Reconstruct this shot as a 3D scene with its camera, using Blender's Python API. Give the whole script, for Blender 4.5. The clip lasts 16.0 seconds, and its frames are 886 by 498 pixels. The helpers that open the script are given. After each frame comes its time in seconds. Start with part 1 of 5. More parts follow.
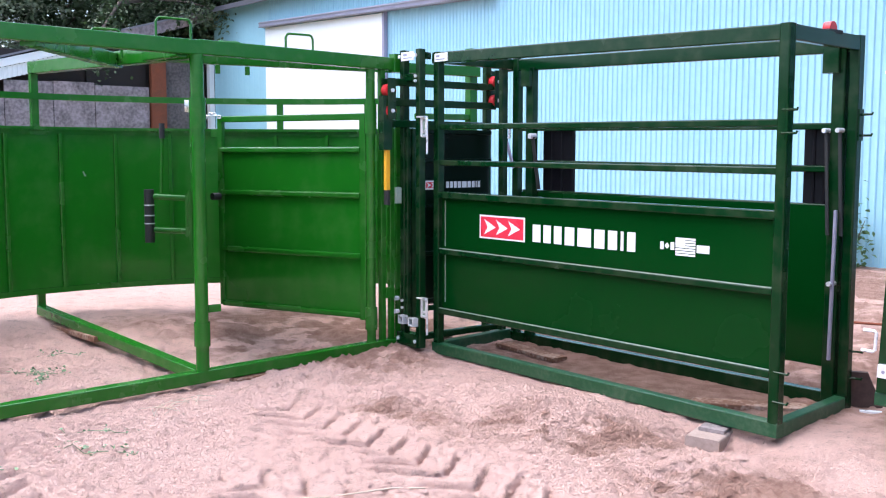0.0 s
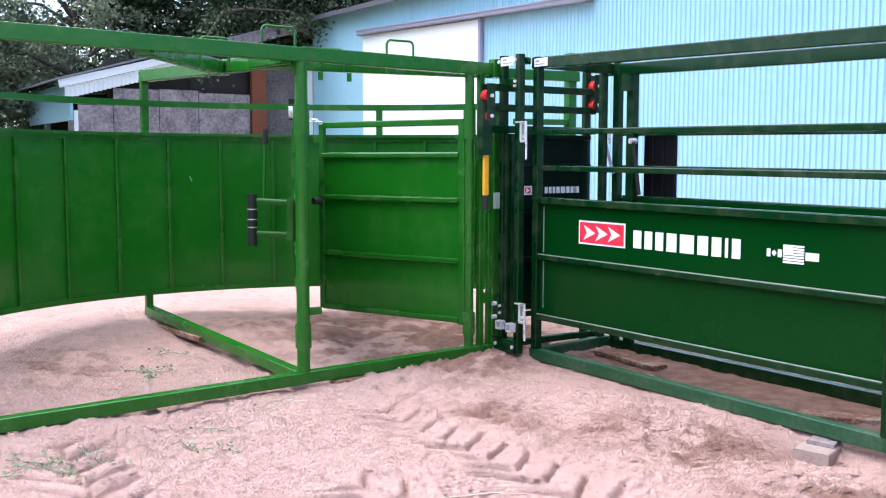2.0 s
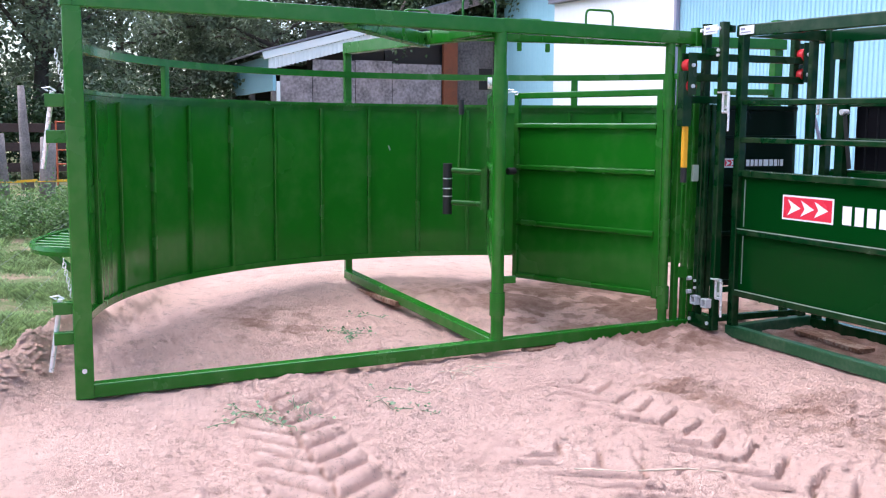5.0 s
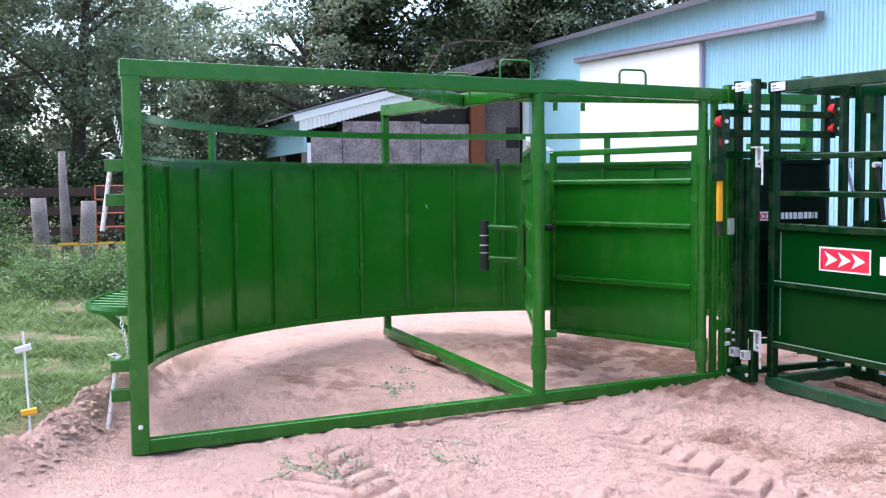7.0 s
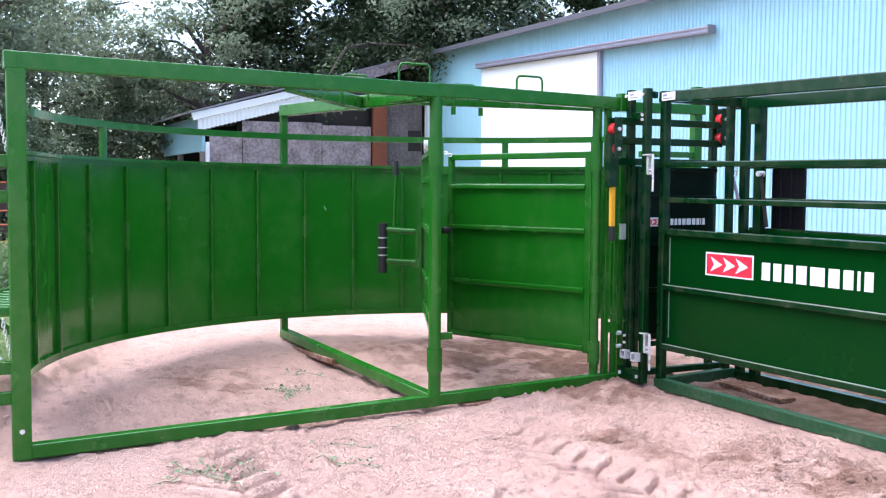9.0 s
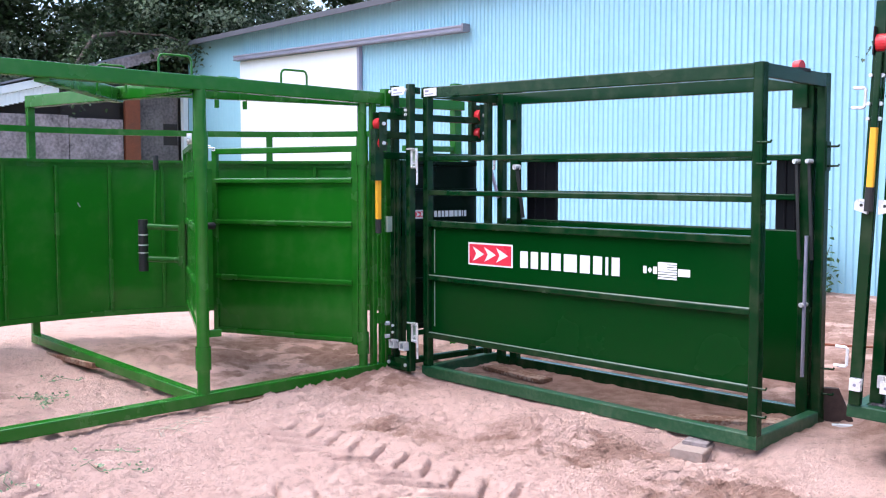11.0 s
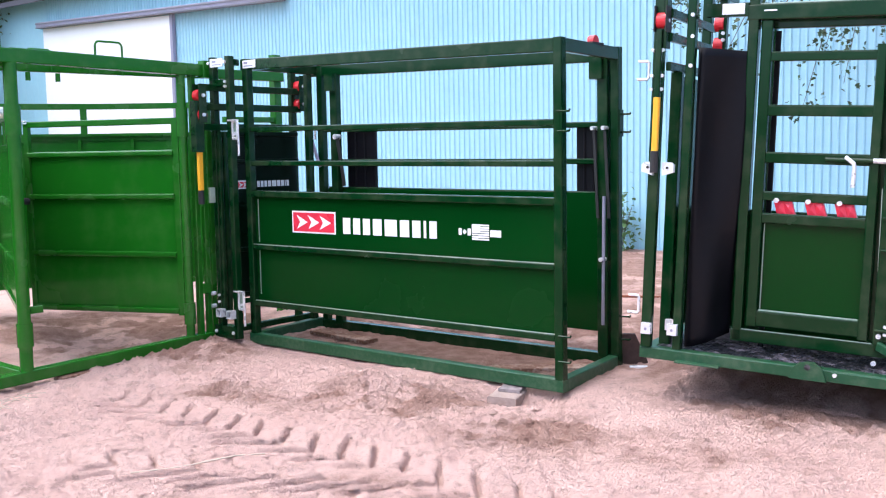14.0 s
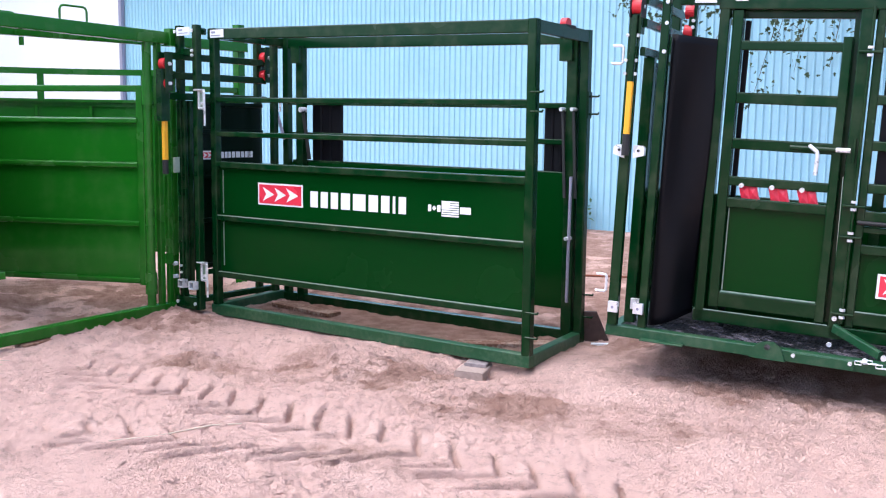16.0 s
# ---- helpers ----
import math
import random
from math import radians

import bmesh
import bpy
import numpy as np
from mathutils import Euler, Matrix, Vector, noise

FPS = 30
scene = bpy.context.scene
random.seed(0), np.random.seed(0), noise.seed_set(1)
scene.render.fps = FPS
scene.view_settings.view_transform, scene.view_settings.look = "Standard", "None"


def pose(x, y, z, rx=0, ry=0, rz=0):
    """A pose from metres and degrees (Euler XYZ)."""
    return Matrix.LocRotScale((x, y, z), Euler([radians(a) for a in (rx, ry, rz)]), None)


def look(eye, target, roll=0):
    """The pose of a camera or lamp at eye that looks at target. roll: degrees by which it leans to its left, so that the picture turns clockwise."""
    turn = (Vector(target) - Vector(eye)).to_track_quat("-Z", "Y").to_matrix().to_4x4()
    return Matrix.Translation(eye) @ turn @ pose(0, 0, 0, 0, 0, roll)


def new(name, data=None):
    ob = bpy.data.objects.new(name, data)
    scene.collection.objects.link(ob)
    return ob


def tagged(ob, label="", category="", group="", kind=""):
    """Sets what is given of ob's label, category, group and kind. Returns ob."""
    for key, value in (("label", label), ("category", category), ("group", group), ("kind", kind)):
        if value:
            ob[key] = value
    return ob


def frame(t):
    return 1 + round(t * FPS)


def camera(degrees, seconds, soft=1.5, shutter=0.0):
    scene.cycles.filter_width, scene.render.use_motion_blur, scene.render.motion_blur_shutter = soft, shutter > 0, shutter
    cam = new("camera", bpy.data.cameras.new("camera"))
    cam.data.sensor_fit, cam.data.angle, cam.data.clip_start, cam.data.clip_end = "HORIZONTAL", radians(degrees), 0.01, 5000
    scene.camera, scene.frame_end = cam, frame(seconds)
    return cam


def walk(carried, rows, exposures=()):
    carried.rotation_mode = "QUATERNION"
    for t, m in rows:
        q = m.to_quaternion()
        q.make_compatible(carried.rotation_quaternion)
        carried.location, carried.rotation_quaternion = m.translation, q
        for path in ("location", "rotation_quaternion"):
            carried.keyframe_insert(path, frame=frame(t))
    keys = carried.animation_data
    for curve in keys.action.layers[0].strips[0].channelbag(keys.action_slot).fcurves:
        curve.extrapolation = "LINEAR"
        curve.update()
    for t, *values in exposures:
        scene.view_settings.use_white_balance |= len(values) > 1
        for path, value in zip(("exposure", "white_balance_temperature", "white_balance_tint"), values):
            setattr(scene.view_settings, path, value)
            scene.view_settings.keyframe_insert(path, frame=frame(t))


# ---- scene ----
cam = camera(48.0, 16.0, 1.15)
PATH = [
    (0, (5.935, -4.599, 1.47), (4.374, -3.364, 1.28), 0.1),
    (0.5, (5.928, -4.599, 1.471), (4.339, -3.4, 1.27), 0.1),
    (1, (5.922, -4.601, 1.468), (4.312, -3.43, 1.274), -0.1),
    (1.5, (5.925, -4.616, 1.471), (4.293, -3.474, 1.288), -0.3),
    (2, (5.909, -4.634, 1.462), (4.238, -3.548, 1.284), 0.1),
    (2.5, (5.893, -4.649, 1.467), (4.166, -3.657, 1.281), -0.1),
    (3, (5.876, -4.667, 1.471), (4.113, -3.743, 1.28), 0.3),
    (3.5, (5.854, -4.672, 1.473), (4.062, -3.804, 1.28), 0.7),
    (6, (6.031, -4.783, 1.469), (4.168, -4.09, 1.25), -0.8),
    (6.5, (6.074, -4.819, 1.472), (4.196, -4.153, 1.296), -1.1),
    (7, (6.02, -4.885, 1.472), (4.156, -4.171, 1.348), -0.5),
    (7.5, (5.993, -4.903, 1.475), (4.121, -4.205, 1.382), 0.0),
    (8, (6.016, -4.901, 1.473), (4.15, -4.184, 1.395), 0.4),
    (8.5, (6.027, -4.881, 1.471), (4.19, -4.095, 1.379), 0.4),
    (9, (6.046, -4.858, 1.467), (4.261, -3.964, 1.349), 0.4),
    (9.5, (6.079, -4.847, 1.468), (4.362, -3.831, 1.33), 0.5),
    (9.7, (6.055, -4.846, 1.469), (4.376, -3.766, 1.333), 0.5),
    (12, (6.084, -5.055, 1.457), (4.652, -3.67, 1.288), -0.2),
    (12.5, (6.114, -5.099, 1.463), (4.747, -3.652, 1.266), -0.0),
    (13, (6.215, -5.06, 1.475), (4.868, -3.593, 1.297), -0.0),
    (13.5, (6.3, -5.053, 1.449), (4.986, -3.558, 1.257), -0.3),
    (14, (6.282, -5.131, 1.464), (5.013, -3.598, 1.271), -1.0),
    (14.5, (6.233, -5.228, 1.472), (4.969, -3.687, 1.299), -1.7),
    (15, (6.164, -5.3, 1.465), (4.85, -3.803, 1.282), -1.4),
    (15.5, (6.147, -5.334, 1.469), (4.903, -3.784, 1.243), -0.3),
    (16, (6.175, -5.316, 1.475), (5.005, -3.712, 1.233), 0.7),
]
walk(cam, [(t, look(eye, target, roll)) for t, eye, target, roll in PATH], [(0, 1.45, 6120, 14), (3.5, 1.43, 6120, 14), (6.0, 1.36, 6120, 14), (7.0, 1.42, 6150, 14), (8.0, 1.47, 6150, 14), (9.0, 1.55, 6150, 14), (9.7, 1.5, 6150, 14), (12.0, 1.39, 6150, 14), (14.0, 1.38, 6150, 14), (16.0, 1.25, 6120, 14)])

# ---- light ----
world = bpy.data.worlds.new("world")
scene.world = world
world.use_nodes = True
wn = world.node_tree.nodes
sky = wn.new("ShaderNodeTexSky")
sky.sky_type = "NISHITA"
sky.sun_disc = False
sky.sun_elevation, sky.sun_rotation = radians(68), radians(-130)
sky.air_density, sky.dust_density, sky.ozone_density = 1.0, 2.0, 1.0
wn["Background"].inputs["Strength"].default_value = 0.15
world.node_tree.links.new(sky.outputs["Color"], wn["Background"].inputs["Color"])
sun = new("sun", bpy.data.lights.new("sun", "SUN"))
sun.data.energy, sun.data.angle, sun.data.color = 2.4, radians(92), (1.0, 0.965, 0.93)
sun.matrix_world = look((-2.7, -2.3, 8.8), (0, 0, 0))


# ---- materials ----
def material(name, color, rough=0.5, metal=0.0, vary=0.12, scale=4.0, fine=60.0, bump=0.1, depth=0.004, dust=0.0,
             dust_color=(0.5, 0.38, 0.31), coat=0.0, island=0.0, spec=0.5, thin=0.0):
    """A surface with two scales of variation, fine relief and, if asked, settled dust."""
    m = bpy.data.materials.new(name)
    m.use_nodes = True
    n, l = m.node_tree.nodes, m.node_tree.links
    b = n["Principled BSDF"]
    co = n.new("ShaderNodeTexCoord")
    big, small = n.new("ShaderNodeTexNoise"), n.new("ShaderNodeTexNoise")
    big.inputs["Scale"].default_value, big.inputs["Detail"].default_value = scale, 6
    small.inputs["Scale"].default_value, small.inputs["Detail"].default_value = fine, 4
    for t in (big, small):
        l.new(co.outputs["Object"], t.inputs["Vector"])
    add = n.new("ShaderNodeMath")
    add.operation = "ADD"
    l.new(big.outputs["Fac"], add.inputs[0])
    l.new(small.outputs["Fac"], add.inputs[1])
    tone = n.new("ShaderNodeMapRange")
    tone.inputs["From Min"].default_value, tone.inputs["From Max"].default_value = 0.6, 1.4
    tone.inputs["To Min"].default_value, tone.inputs["To Max"].default_value = 1 - vary, 1 + vary
    l.new(add.outputs[0], tone.inputs["Value"])
    last = tone.outputs[0]
    if island:
        geo = n.new("ShaderNodeNewGeometry")
        isl = n.new("ShaderNodeMapRange")
        isl.inputs["To Min"].default_value, isl.inputs["To Max"].default_value = 1 - island, 1 + island
        l.new(geo.outputs["Random Per Island"], isl.inputs["Value"])
        mul = n.new("ShaderNodeMath")
        mul.operation = "MULTIPLY"
        l.new(last, mul.inputs[0])
        l.new(isl.outputs[0], mul.inputs[1])
        last = mul.outputs[0]
    mix = n.new("ShaderNodeVectorMath")
    mix.operation = "SCALE"
    mix.inputs[0].default_value = color
    l.new(last, mix.inputs["Scale"])
    out = mix.outputs[0]
    if dust:
        ramp = n.new("ShaderNodeMapRange")
        ramp.inputs["From Min"].default_value, ramp.inputs["From Max"].default_value = 0.95, 1.25
        ramp.inputs["To Max"].default_value = dust
        l.new(add.outputs[0], ramp.inputs["Value"])
        lay = n.new("ShaderNodeMix")
        lay.data_type = "RGBA"
        lay.inputs["B"].default_value = (*dust_color, 1)
        l.new(ramp.outputs[0], lay.inputs["Factor"])
        l.new(out, lay.inputs["A"])
        out = lay.outputs["Result"]
    l.new(out, b.inputs["Base Color"])
    rr = n.new("ShaderNodeMapRange")
    rr.inputs["From Min"].default_value, rr.inputs["From Max"].default_value = 0.3, 0.7
    rr.inputs["To Min"].default_value, rr.inputs["To Max"].default_value = max(rough - 0.08, 0.02), min(rough + 0.1, 1)
    l.new(big.outputs["Fac"], rr.inputs["Value"])
    l.new(rr.outputs[0], b.inputs["Roughness"])
    b.inputs["Metallic"].default_value = metal
    b.inputs["Coat Weight"].default_value = coat
    b.inputs["Specular IOR Level"].default_value = spec
    if thin:
        tr, mx = n.new("ShaderNodeBsdfTranslucent"), n.new("ShaderNodeMixShader")
        mx.inputs[0].default_value = thin
        l.new(out, tr.inputs["Color"])
        l.new(b.outputs[0], mx.inputs[1])
        l.new(tr.outputs[0], mx.inputs[2])
        l.new(mx.outputs[0], n["Material Output"].inputs["Surface"])
    if bump:
        bp = n.new("ShaderNodeBump")
        bp.inputs["Strength"].default_value, bp.inputs["Distance"].default_value = bump, depth
        l.new(small.outputs["Fac"], bp.inputs["Height"])
        l.new(bp.outputs[0], b.inputs["Normal"])
    return m


TUB = material("bright_green_paint", (0.0115, 0.136, 0.009), 0.22, spec=0.4, vary=0.06, scale=2.5, fine=9, bump=0, dust=0.04)
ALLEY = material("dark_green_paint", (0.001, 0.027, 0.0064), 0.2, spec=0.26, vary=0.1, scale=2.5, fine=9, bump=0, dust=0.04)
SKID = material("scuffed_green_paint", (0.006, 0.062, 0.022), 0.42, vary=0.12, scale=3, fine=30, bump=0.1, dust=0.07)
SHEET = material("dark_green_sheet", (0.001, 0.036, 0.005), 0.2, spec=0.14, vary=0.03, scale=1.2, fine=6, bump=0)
TUBSHEET = material("bright_green_sheet", (0.011, 0.152, 0.0095), 0.2, spec=0.35, vary=0.06, scale=1.2, fine=6, bump=0, dust=0.03)
ZINC = material("galvanised_steel", (0.82, 0.82, 0.85), 0.3, metal=0.4, vary=0.12, scale=20, bump=0.05)
EDGE = material("silver_weld_edge", (0.29, 0.37, 0.3), 0.4, metal=0.3, vary=0.15, scale=9, bump=0.05)
RUBBER = material("black_rubber", (0.0028, 0.0025, 0.0044), 0.46, spec=0.2, vary=0.25, scale=3, fine=25, bump=0.08)
# darker copy of the green sheet: the gate leaf's shade is in the colour
SHADESHEET = material("shaded_green_sheet", (0.001, 0.007, 0.003), 0.3, spec=0.14, vary=0.1, scale=1.5, fine=8, bump=0)
GRIP = material("black_grip", (0.015, 0.015, 0.016), 0.6, vary=0.15, bump=0.1)
YELLOW = material("yellow_grip", (0.85, 0.42, 0.02), 0.45, vary=0.06, bump=0.04)
RED = material("red_roller", (0.62, 0.02, 0.03), 0.35, vary=0.1, bump=0.03)
REDTAPE = material("red_sign", (0.75, 0.035, 0.07), 0.3, vary=0.04, bump=0.0)
WHITE = material("white_vinyl", (0.85, 0.85, 0.86), 0.35, vary=0.03, bump=0.0)
BLUE = material("pale_blue_siding", (0.325, 0.585, 0.7), 0.45, vary=0.05, scale=0.6, fine=12, bump=0.02, dust=0.03)
DOORWHITE = material("white_door_steel", (0.87, 0.875, 0.885), 0.4, vary=0.03, scale=0.7, bump=0.0)
TRIM = material("grey_metal_trim", (0.31, 0.3, 0.4), 0.45, metal=0.2, vary=0.12, scale=2)
ROOF = material("grey_roof_steel", (0.22, 0.215, 0.25), 0.5, metal=0.2, vary=0.15, scale=1.5)
# grey trim darkened: the shade line under the eave is in this colour
EAVE = material("shaded_eave_steel", (0.1, 0.1, 0.125), 0.6, metal=0.1, vary=0.2, scale=1.5)
OSB = material("weathered_board", (0.27, 0.22, 0.235), 0.85, vary=0.75, scale=2.2, fine=13, bump=0.4, depth=0.01)
OLDBOARD = material("dark_weathered_board", (0.14, 0.115, 0.115), 0.88, vary=0.7, scale=2.0, fine=14, bump=0.4, depth=0.01)
RUST = material("reddish_wood", (0.2, 0.055, 0.025), 0.75, vary=0.3, scale=4, fine=30, bump=0.3)
FENCEWOOD = material("dark_brown_board", (0.06, 0.034, 0.03), 0.85, vary=0.4, scale=4, fine=30, bump=0.3)
# near-black tone that stands in for shade inside the shed
DARK = material("shade_dark_boards", (0.03, 0.024, 0.022), 0.9, vary=0.4, scale=3)
POSTWOOD = material("weathered_post_wood", (0.235, 0.195, 0.19), 0.88, vary=0.55, scale=3.5, fine=35, bump=0.4)
PLANK = material("brown_plank", (0.2, 0.09, 0.05), 0.8, vary=0.3, scale=6, fine=40, bump=0.3, dust=0.65)
CONCRETE = material("concrete_block", (0.37, 0.28, 0.24), 0.9, vary=0.2, scale=9, fine=60, bump=0.4)
BARK = material("bark", (0.09, 0.07, 0.06), 0.9, vary=0.4, scale=6, fine=30, bump=0.6, depth=0.02)
LEAF = material("leaf_green", (0.195, 0.25, 0.165), 0.5, thin=0.45, vary=0.5, scale=0.7, fine=3, bump=0.0, island=0.35)
BUSHLEAF = material("bush_leaf_green", (0.1, 0.185, 0.06), 0.5, thin=0.4, vary=0.35, scale=1.5, fine=6, bump=0.0, island=0.4)
# dark green leaf, lowered further so backlit crown shade sits in the colour
LEAFDARK = material("leaf_dark_backlit", (0.036, 0.068, 0.026), 0.5, thin=0.2, vary=0.3, scale=0.4, fine=3, bump=0.0, island=0.35)
GRASS = material("grass_blade", (0.265, 0.38, 0.165), 0.6, thin=0.35, vary=0.3, scale=1.5, fine=9, bump=0.0, island=0.4)
STRAW = material("dry_straw", (0.55, 0.44, 0.34), 0.8, vary=0.2, bump=0.0)
VINE = material("vine_leaf", (0.2, 0.31, 0.17), 0.6, thin=0.25, vary=0.3, scale=5, fine=20, bump=0.0, island=0.4)
PLASTICWHITE = material("white_plastic", (0.75, 0.77, 0.8), 0.4, vary=0.05, bump=0.02)
PLASTICYELLOW = material("yellow_plastic", (0.8, 0.42, 0.02), 0.4, vary=0.05, bump=0.02)
ORANGE = material("orange_tube_paint", (0.5, 0.1, 0.04), 0.5, vary=0.15)
TREAD = material("black_tread_plate", (0.014, 0.0145, 0.018), 0.35, metal=0.2, vary=0.3, scale=4, fine=25, dust=0.6, dust_color=(0.3, 0.26, 0.3))


def ground_material():
    m = bpy.data.materials.new("sandy_soil")
    m.use_nodes = True
    n, l = m.node_tree.nodes, m.node_tree.links
    b = n["Principled BSDF"]
    co = n.new("ShaderNodeTexCoord")

    def tex(scale, detail=8, rough=0.6):
        t = n.new("ShaderNodeTexNoise")
        t.inputs["Scale"].default_value, t.inputs["Detail"].default_value, t.inputs["Roughness"].default_value = scale, detail, rough
        l.new(co.outputs["Object"], t.inputs["Vector"])
        return t.outputs["Fac"]

    def blend(fac, a, c, lo, hi):
        r = n.new("ShaderNodeMapRange")
        r.inputs["From Min"].default_value, r.inputs["From Max"].default_value = lo, hi
        l.new(fac, r.inputs["Value"])
        x = n.new("ShaderNodeMix")
        x.data_type = "RGBA"
        l.new(r.outputs[0], x.inputs["Factor"])
        for key, v in (("A", a), ("B", c)):
            if isinstance(v, tuple):
                x.inputs[key].default_value = (*v, 1)
            else:
                l.new(v, x.inputs[key])
        return x.outputs["Result"]

    sand = blend(tex(1.3), (0.81, 0.545, 0.465), (0.735, 0.48, 0.408), 0.4, 0.65)
    sand = blend(tex(7, 10, 0.8), sand, (0.36, 0.225, 0.175), 0.52, 0.74)
    sand = blend(tex(34, 8, 0.75), sand, (0.33, 0.2, 0.16), 0.575, 0.72)
    # dug damp soil, and shade under alley, gate and chute put into the colour
    att = n.new("ShaderNodeAttribute")
    att.attribute_name = "damp_shade"
    spot = n.new("ShaderNodeMapRange")
    spot.inputs["From Min"].default_value, spot.inputs["From Max"].default_value = 0.35, 0.65
    spot.inputs["To Min"].default_value, spot.inputs["To Max"].default_value = 0.35, 1.35
    l.new(tex(5.5, 12, 0.82), spot.inputs["Value"])
    dark_soil = n.new("ShaderNodeMath")
    dark_soil.operation = "MULTIPLY"
    l.new(att.outputs["Fac"], dark_soil.inputs[0])
    l.new(spot.outputs[0], dark_soil.inputs[1])
    sand = blend(dark_soil.outputs[0], sand, blend(tex(9), (0.36, 0.205, 0.158), (0.5, 0.31, 0.245), 0.4, 0.6), 0.08, 0.66)
    turf = blend(tex(2.6), (0.2, 0.25, 0.105), (0.42, 0.31, 0.22), 0.45, 0.64)
    gr = n.new("ShaderNodeAttribute")
    gr.attribute_name = "grass"
    l.new(blend(gr.outputs["Fac"], sand, turf, 0.3, 0.7), b.inputs["Base Color"])
    b.inputs["Roughness"].default_value = 0.95
    b.inputs["Specular IOR Level"].default_value = 0.2
    bp = n.new("ShaderNodeBump")
    bp.inputs["Strength"].default_value, bp.inputs["Distance"].default_value = 1.0, 0.06
    l.new(tex(22, 10, 0.74), bp.inputs["Height"])
    grain = n.new("ShaderNodeBump")
    grain.inputs["Strength"].default_value, grain.inputs["Distance"].default_value = 1.0, 0.02
    l.new(tex(70, 6, 0.75), grain.inputs["Height"])
    l.new(bp.outputs[0], grain.inputs["Normal"])
    l.new(grain.outputs[0], b.inputs["Normal"])
    return m


SOIL = ground_material()


# ---- mesh helpers ----
def V(*a):
    return Vector(a)


def prism(bm, ring0, ring1):
    """Two rings of points joined and capped."""
    a, b = [bm.verts.new(p) for p in ring0], [bm.verts.new(p) for p in ring1]
    k = len(a)
    for i in range(k):
        bm.faces.new((a[i], a[(i + 1) % k], b[(i + 1) % k], b[i]))
    bm.faces.new(a[::-1])
    bm.faces.new(b)


def bar(bm, p0, p1, w, h, up=(0, 0, 1), r=0.007):
    """A square tube with rounded corners from p0 to p1; w across, h along up."""
    p0, p1, up = Vector(p0), Vector(p1), Vector(up)
    d = (p1 - p0).normalized()
    side = d.cross(up)
    if side.length < 1e-4:
        side = d.cross(V(1, 0, 0)) if abs(d.x) < 0.9 else d.cross(V(0, 1, 0))
    side.normalize()
    top = side.cross(d).normalized()
    r = min(r, w * 0.3, h * 0.3)
    pts = []
    for sx, sz, a0 in ((1, 1, 0), (-1, 1, 90), (-1, -1, 180), (1, -1, 270)):
        for a in (0, 45, 90):
            t = radians(a0 + a)
            pts.append(side * (sx * (w / 2 - r) + r * math.cos(t)) + top * (sz * (h / 2 - r) + r * math.sin(t)))
    prism(bm, [p0 + q for q in pts], [p1 + q for q in pts])


def post(bm, x, y, z0, z1, w, d, r=0.008):
    bar(bm, (x, y, z0), (x, y, z1), w, d, (0, 1, 0), r)


def rod(bm, p0, p1, r, n=12, r1=None):
    p0, p1 = Vector(p0), Vector(p1)
    d = (p1 - p0).normalized()
    u = d.orthogonal().normalized()
    v = d.cross(u)
    ring = [(u * math.cos(2 * math.pi * i / n) + v * math.sin(2 * math.pi * i / n)) for i in range(n)]
    prism(bm, [p0 + q * r for q in ring], [p1 + q * (r if r1 is None else r1) for q in ring])


def bent(bm, pts, r, n=8):
    """A round bar through the points, mitred at each."""
    pts = [Vector(p) for p in pts]
    rings, u = [], None
    for i, p in enumerate(pts):
        d = (pts[min(i + 1, len(pts) - 1)] - pts[max(i - 1, 0)]).normalized()
        u = d.orthogonal().normalized() if u is None else (u - d * u.dot(d)).normalized()
        v = d.cross(u)
        rings.append([bm.verts.new(p + (u * math.cos(2 * math.pi * k / n) + v * math.sin(2 * math.pi * k / n)) * r) for k in range(n)])
    for a, b in zip(rings, rings[1:]):
        for k in range(n):
            bm.faces.new((a[k], a[(k + 1) % n], b[(k + 1) % n], b[k]))
    bm.faces.new(rings[0][::-1])
    bm.faces.new(rings[-1])


def slab(bm, x0, x1, y0, y1, z0, z1, r=0.004):
    """A board with softened long edges."""
    s = sorted(((x1 - x0, 0), (y1 - y0, 1), (z1 - z0, 2)))
    axis = s[2][1]
    c = [(x0 + x1) / 2, (y0 + y1) / 2, (z0 + z1) / 2]
    a, b = list(c), list(c)
    a[axis], b[axis] = ((x0, y0, z0)[axis], (x1, y1, z1)[axis])
    if axis == 2:
        bar(bm, a, b, x1 - x0, y1 - y0, (0, 1, 0), r)
    elif axis == 0:
        bar(bm, a, b, y1 - y0, z1 - z0, (0, 0, 1), r)
    else:
        bar(bm, a, b, x1 - x0, z1 - z0, (0, 0, 1), r)


def outline(bm, pts, y0, y1):
    """A flat plate: outline in x and z, between two depths."""
    prism(bm, [(x, y0, z) for x, z in pts], [(x, y1, z) for x, z in pts])


def link(name, bm, mat, smooth=False):
    bmesh.ops.recalc_face_normals(bm, faces=bm.faces[:])
    me = bpy.data.meshes.new(name)
    bm.to_mesh(me)
    bm.free()
    me.materials.append(mat)
    if smooth:
        me.polygons.foreach_set("use_smooth", [True] * len(me.polygons))
    return new(name, me)


def part(name, bm, mat, parent, label="", smooth=False):
    ob = link(name, bm, mat, smooth)
    ob.parent = parent
    return tagged(ob, label)


def piece(name, mat, parent, make, *args, label="", smooth=False, **kw):
    """One part from one shape."""
    bm = bmesh.new()
    make(bm, *args, **kw)
    return part(name, bm, mat, parent, label, smooth)


def thing(name, label, category, at=None, group=""):
    ob = new(name)
    ob.matrix_world = at if at is not None else Matrix()
    return tagged(ob, label, category, group)


